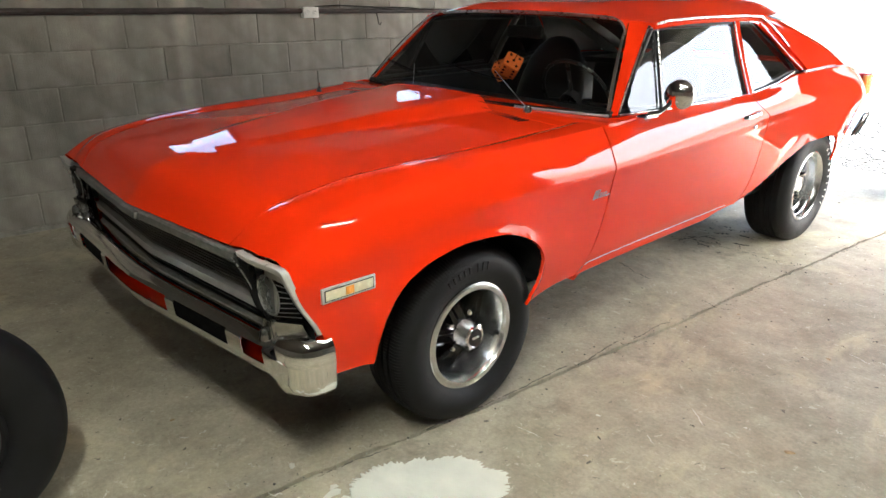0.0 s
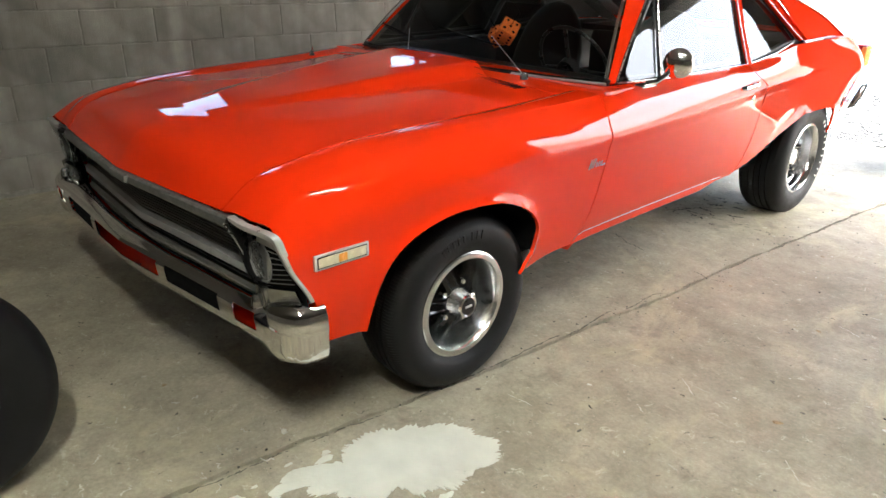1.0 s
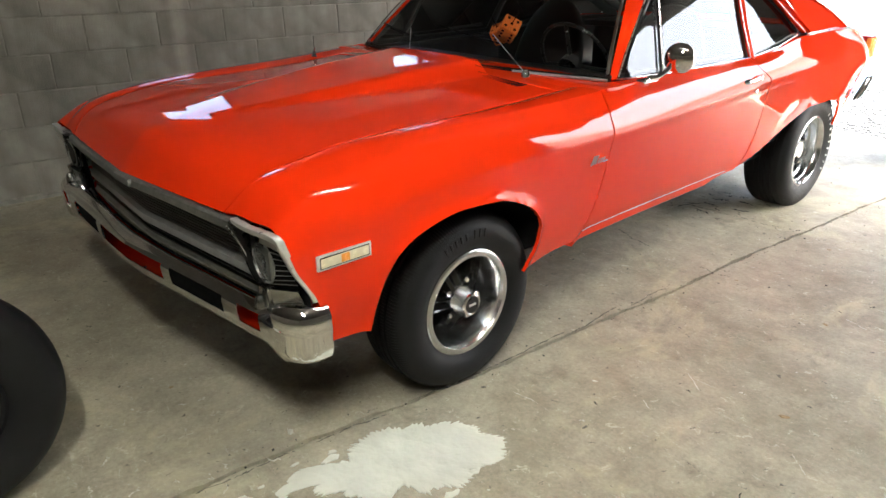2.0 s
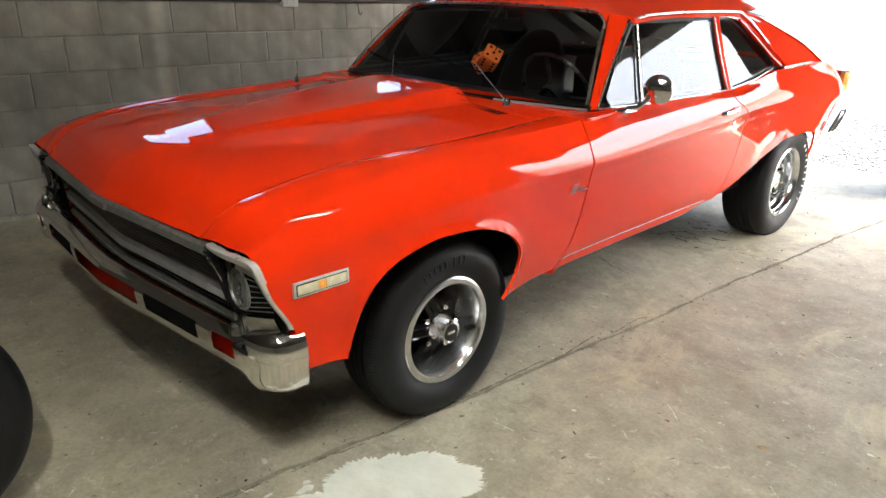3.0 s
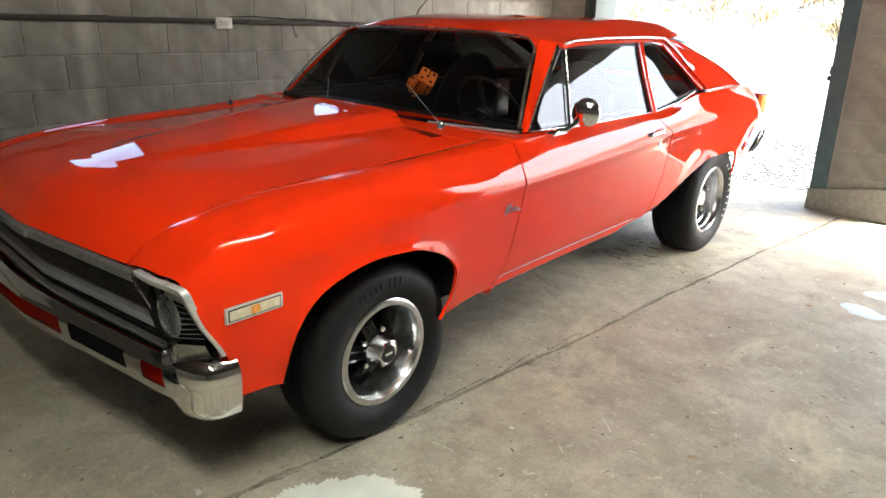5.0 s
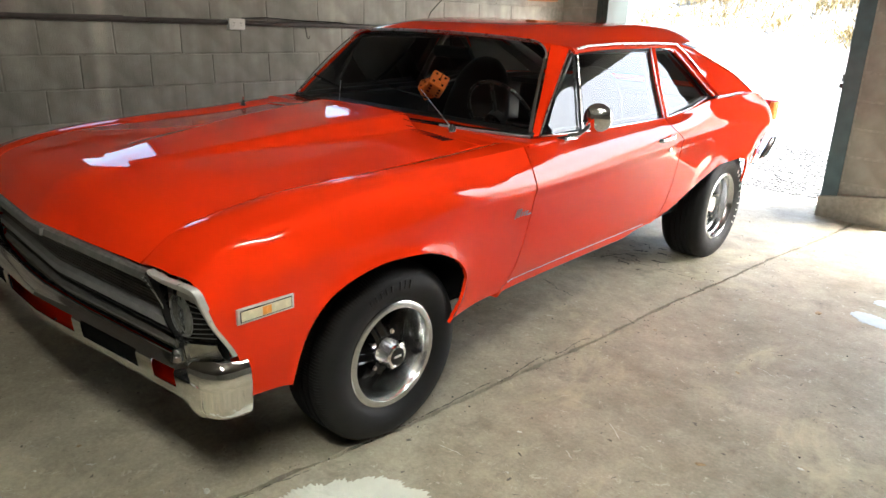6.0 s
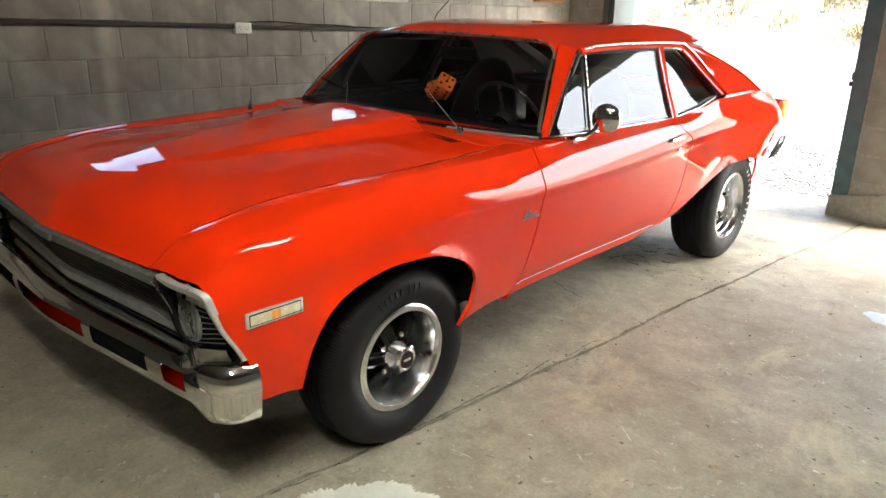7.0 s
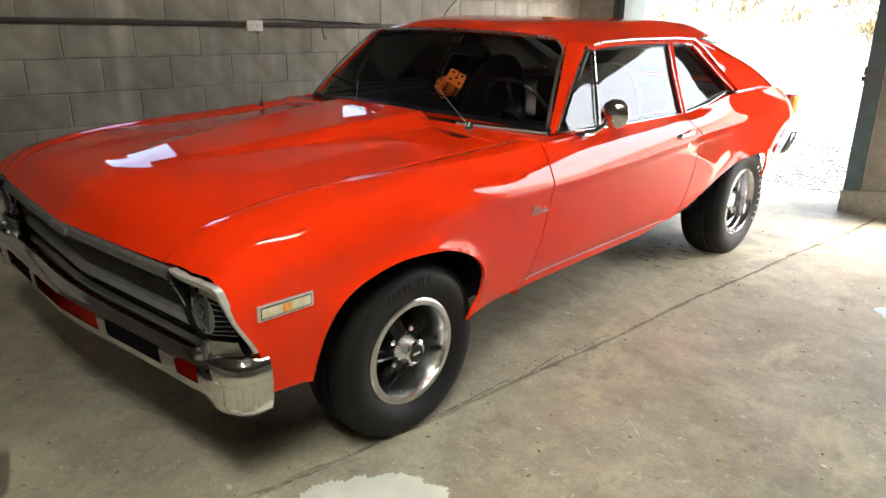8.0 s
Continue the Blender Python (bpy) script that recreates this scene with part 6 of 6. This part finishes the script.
for i in range(26):
    x, y = sc.uniform(-0.1, 1.0), sc.uniform(-1.25, -0.6)
    w = sc.uniform(-1.5, 1.5)
    l = sc.uniform(0.01, 0.05)
    streak("scuff", (x, y), (x + l * math.cos(w), y + l * math.sin(w)), sc.uniform(0.003, 0.010), SCRATCH, "", 190 + i, 0.02, 9)
grit = bmesh.new()
for i in range(420):
    if i < 170:
        s, e = sc.uniform(-1.2, 4.6), JOINT + sc.gauss(0, 0.05)
        p = room(s, e)
    elif i < 290:
        p = Vector((sc.gauss(0.45, 0.28), sc.gauss(2.55, 0.35), 0))
    else:
        p = Vector((sc.uniform(0.1, 2.8), sc.uniform(-1.0, 4.0), 0))
    r = 0.0012 + 0.0034 * sc.random() ** 3
    res = bmesh.ops.create_icosphere(grit, subdivisions=1, radius=r)
    for v in res["verts"]:
        v.co = Vector((v.co.x * sc.uniform(0.7, 1.6) + p.x, v.co.y * sc.uniform(0.7, 1.6) + p.y, v.co.z * 0.7 + floor_height(p.x, p.y) + r * 0.4))
tagged(obj("grit", grit, PEBBLE), "dark grit and crumbs scattered on the concrete", "grit", kind="stuff")


# on the block wall
def on_wall(name, bm, mat, label, category):
    o = obj(name, bm, mat)
    o.matrix_world = ROOM_M
    return tagged(o, label, category)


on_wall("conduit", join(tube([(0.02, s, 1.352 - 0.0125 * s) for s in np.linspace(-6, 5.0, 60)], 0.017, 8), boxmesh((0.004, -6, 1.335), (0.012, 0.6, 1.368), 0.002)), DARKPIPE, "dark electric conduit fixed along the block wall", "conduit")
outlet = on_wall("outlet", boxmesh((0.0, 1.295, 1.288), (0.05, 1.415, 1.362), 0.004), WHITE, "white double electric outlet box on the wall", "outlet")
for s in (1.328, 1.382):
    face = lathe([(0.018, 0.049), (0.017, 0.053), (0.0, 0.053)], 20)
    bmesh.ops.translate(face, verts=face.verts, vec=(0, s, 1.325))
    part("socket", face, WHITE, outlet)
    for d in (-0.006, 0.006):
        part("slit", boxmesh((0.052, s + d - 0.0012, 1.328), (0.0536, s + d + 0.0012, 1.337)), MATT, outlet)
    part("slit", boxmesh((0.052, s - 0.002, 1.314), (0.0536, s + 0.002, 1.319)), MATT, outlet)
on_wall("cable", tube([(0.03, 1.40, 1.365), (0.02, 1.6, 1.372), (0.02, 1.9, 1.355), (0.02, 2.1, 1.352), (0.02, 2.25, 1.345), (0.02, 2.4, 1.325)], 0.004, 6), MATT, "thin black cable looped along the wall", "cable")
on_wall("cable", tube([(0.02, 3.10, 1.31), (0.02, 3.17, 1.45), (0.02, 3.30, 1.56), (0.02, 3.40, 1.68), (0.02, 3.48, 1.9), (0.02, 3.5, 3.19)], 0.004, 6), MATT, "thin black cable hanging down the wall", "cable")
on_wall("wall_hook", tube([(0.015, 1.92, 1.315), (0.03, 1.922, 1.27), (0.03, 1.926, 1.235), (0.03, 1.94, 1.226), (0.03, 1.95, 1.245)], 0.004, 6), DARKPIPE, "bent steel hook under the conduit", "hook")
sb = on_wall("switch_box", boxmesh((0.0, 1.352, 1.522), (0.09, 1.50, 1.80), 0.006), DARKPIPE, "dark metal switch box with a red edge", "switch box")
part("side", boxmesh((0.0, 1.338, 1.522), (0.092, 1.352, 1.80), 0.003), REDBOX, sb, "red painted edge")
wb = on_wall("wooden_box", boxmesh((0.0, 4.42, 1.59), (0.13, 4.74, 1.95), 0.006), WOOD, "varnished orange-brown wooden box on the wall", "box")
part("lid", boxmesh((0.13, 4.43, 1.60), (0.142, 4.73, 1.94), 0.004), WOOD, wb)
bell = lathe([(0.05, 0.0), (0.052, 0.02), (0.04, 0.04), (0.02, 0.048), (0.0, 0.05)], 24)
bmesh.ops.translate(bell, verts=bell.verts, vec=(0, 4.86, 1.675))
bellob = on_wall("door_bell", bell, WHITE, "round white bell with a dark centre", "bell")
knob = lathe([(0.012, 0.05), (0.01, 0.056), (0.0, 0.057)], 16)
bmesh.ops.translate(knob, verts=knob.verts, vec=(0, 4.86, 1.675))
part("knob", knob, MATT, bellob)

# ================= blocks of the walls =================
def block_mesh(length, height, seed):
    rnd = random.Random(seed)
    bm = boxmesh((-0.006, -length / 2, -height / 2), (0.0, length / 2, height / 2), 0.0)
    for v in bm.verts:
        v.co.y += rnd.uniform(-0.003, 0.003)
        v.co.z += rnd.uniform(-0.002, 0.002)
        if v.co.x > -0.003:
            v.co.y *= 0.992
            v.co.z *= 0.985
            v.co.x += rnd.uniform(-0.001, 0.0015)
    me = bpy.data.meshes.new("block")
    bmesh.ops.bevel(bm, geom=[e for e in bm.edges if all(v.co.x > -0.004 for v in e.verts)], offset=0.004, segments=1, affect='EDGES')
    bm.to_mesh(me)
    bm.free()
    me.materials.append(BLOCK)
    return me


FULL = [block_mesh(0.428, 0.203, i) for i in range(6)]
pick = random.Random(21)
for k in range(9):
    z = 0.085 + 0.208 * k + 0.104
    shift = 1.177 if k % 2 == 0 else 1.394
    for i in range(-6, 10):
        s0 = shift + 0.433 * i
        if s0 + 0.433 > 5.0 or s0 < -1.7:
            continue
        if z > 1.5 and (s0 + 0.433 > 2.05 and s0 < 2.82 or s0 + 0.433 > W2 and s0 < W2 + 0.60):
            continue
        b = new("block", pick.choice(FULL))
        b.parent = wall_west
        b.location = (-0.0005 + pick.uniform(-0.001, 0.001), s0 + 0.2165, z)
PIER_BLOCKS = [[block_mesh(w, 0.196, 40 + i) for i in range(3)] for w in (0.39, 0.12)]
for k in range(8):
    z = 0.285 + 0.206 * k + 0.103
    for i in range(2):
        b = new("block", pick.choice(PIER_BLOCKS[i]))
        b.parent = wall_north
        b.matrix_local = Matrix.Translation((3.195 + 0.262 * i, 4.799, z)) @ Matrix.Rotation(-math.pi / 2, 4, 'Z')
ENDS = [block_mesh(0.24, 0.198, 60 + i) for i in range(3)]
for k in range(9):
    z = 0.085 + 0.208 * k + 0.104
    for i in range(2):
        b = new("block", pick.choice(ENDS))
        b.parent = wall_north
        b.matrix_local = Matrix.Translation((0.12 + 0.25 * i, 4.999, z)) @ Matrix.Rotation(-math.pi / 2, 4, 'Z')
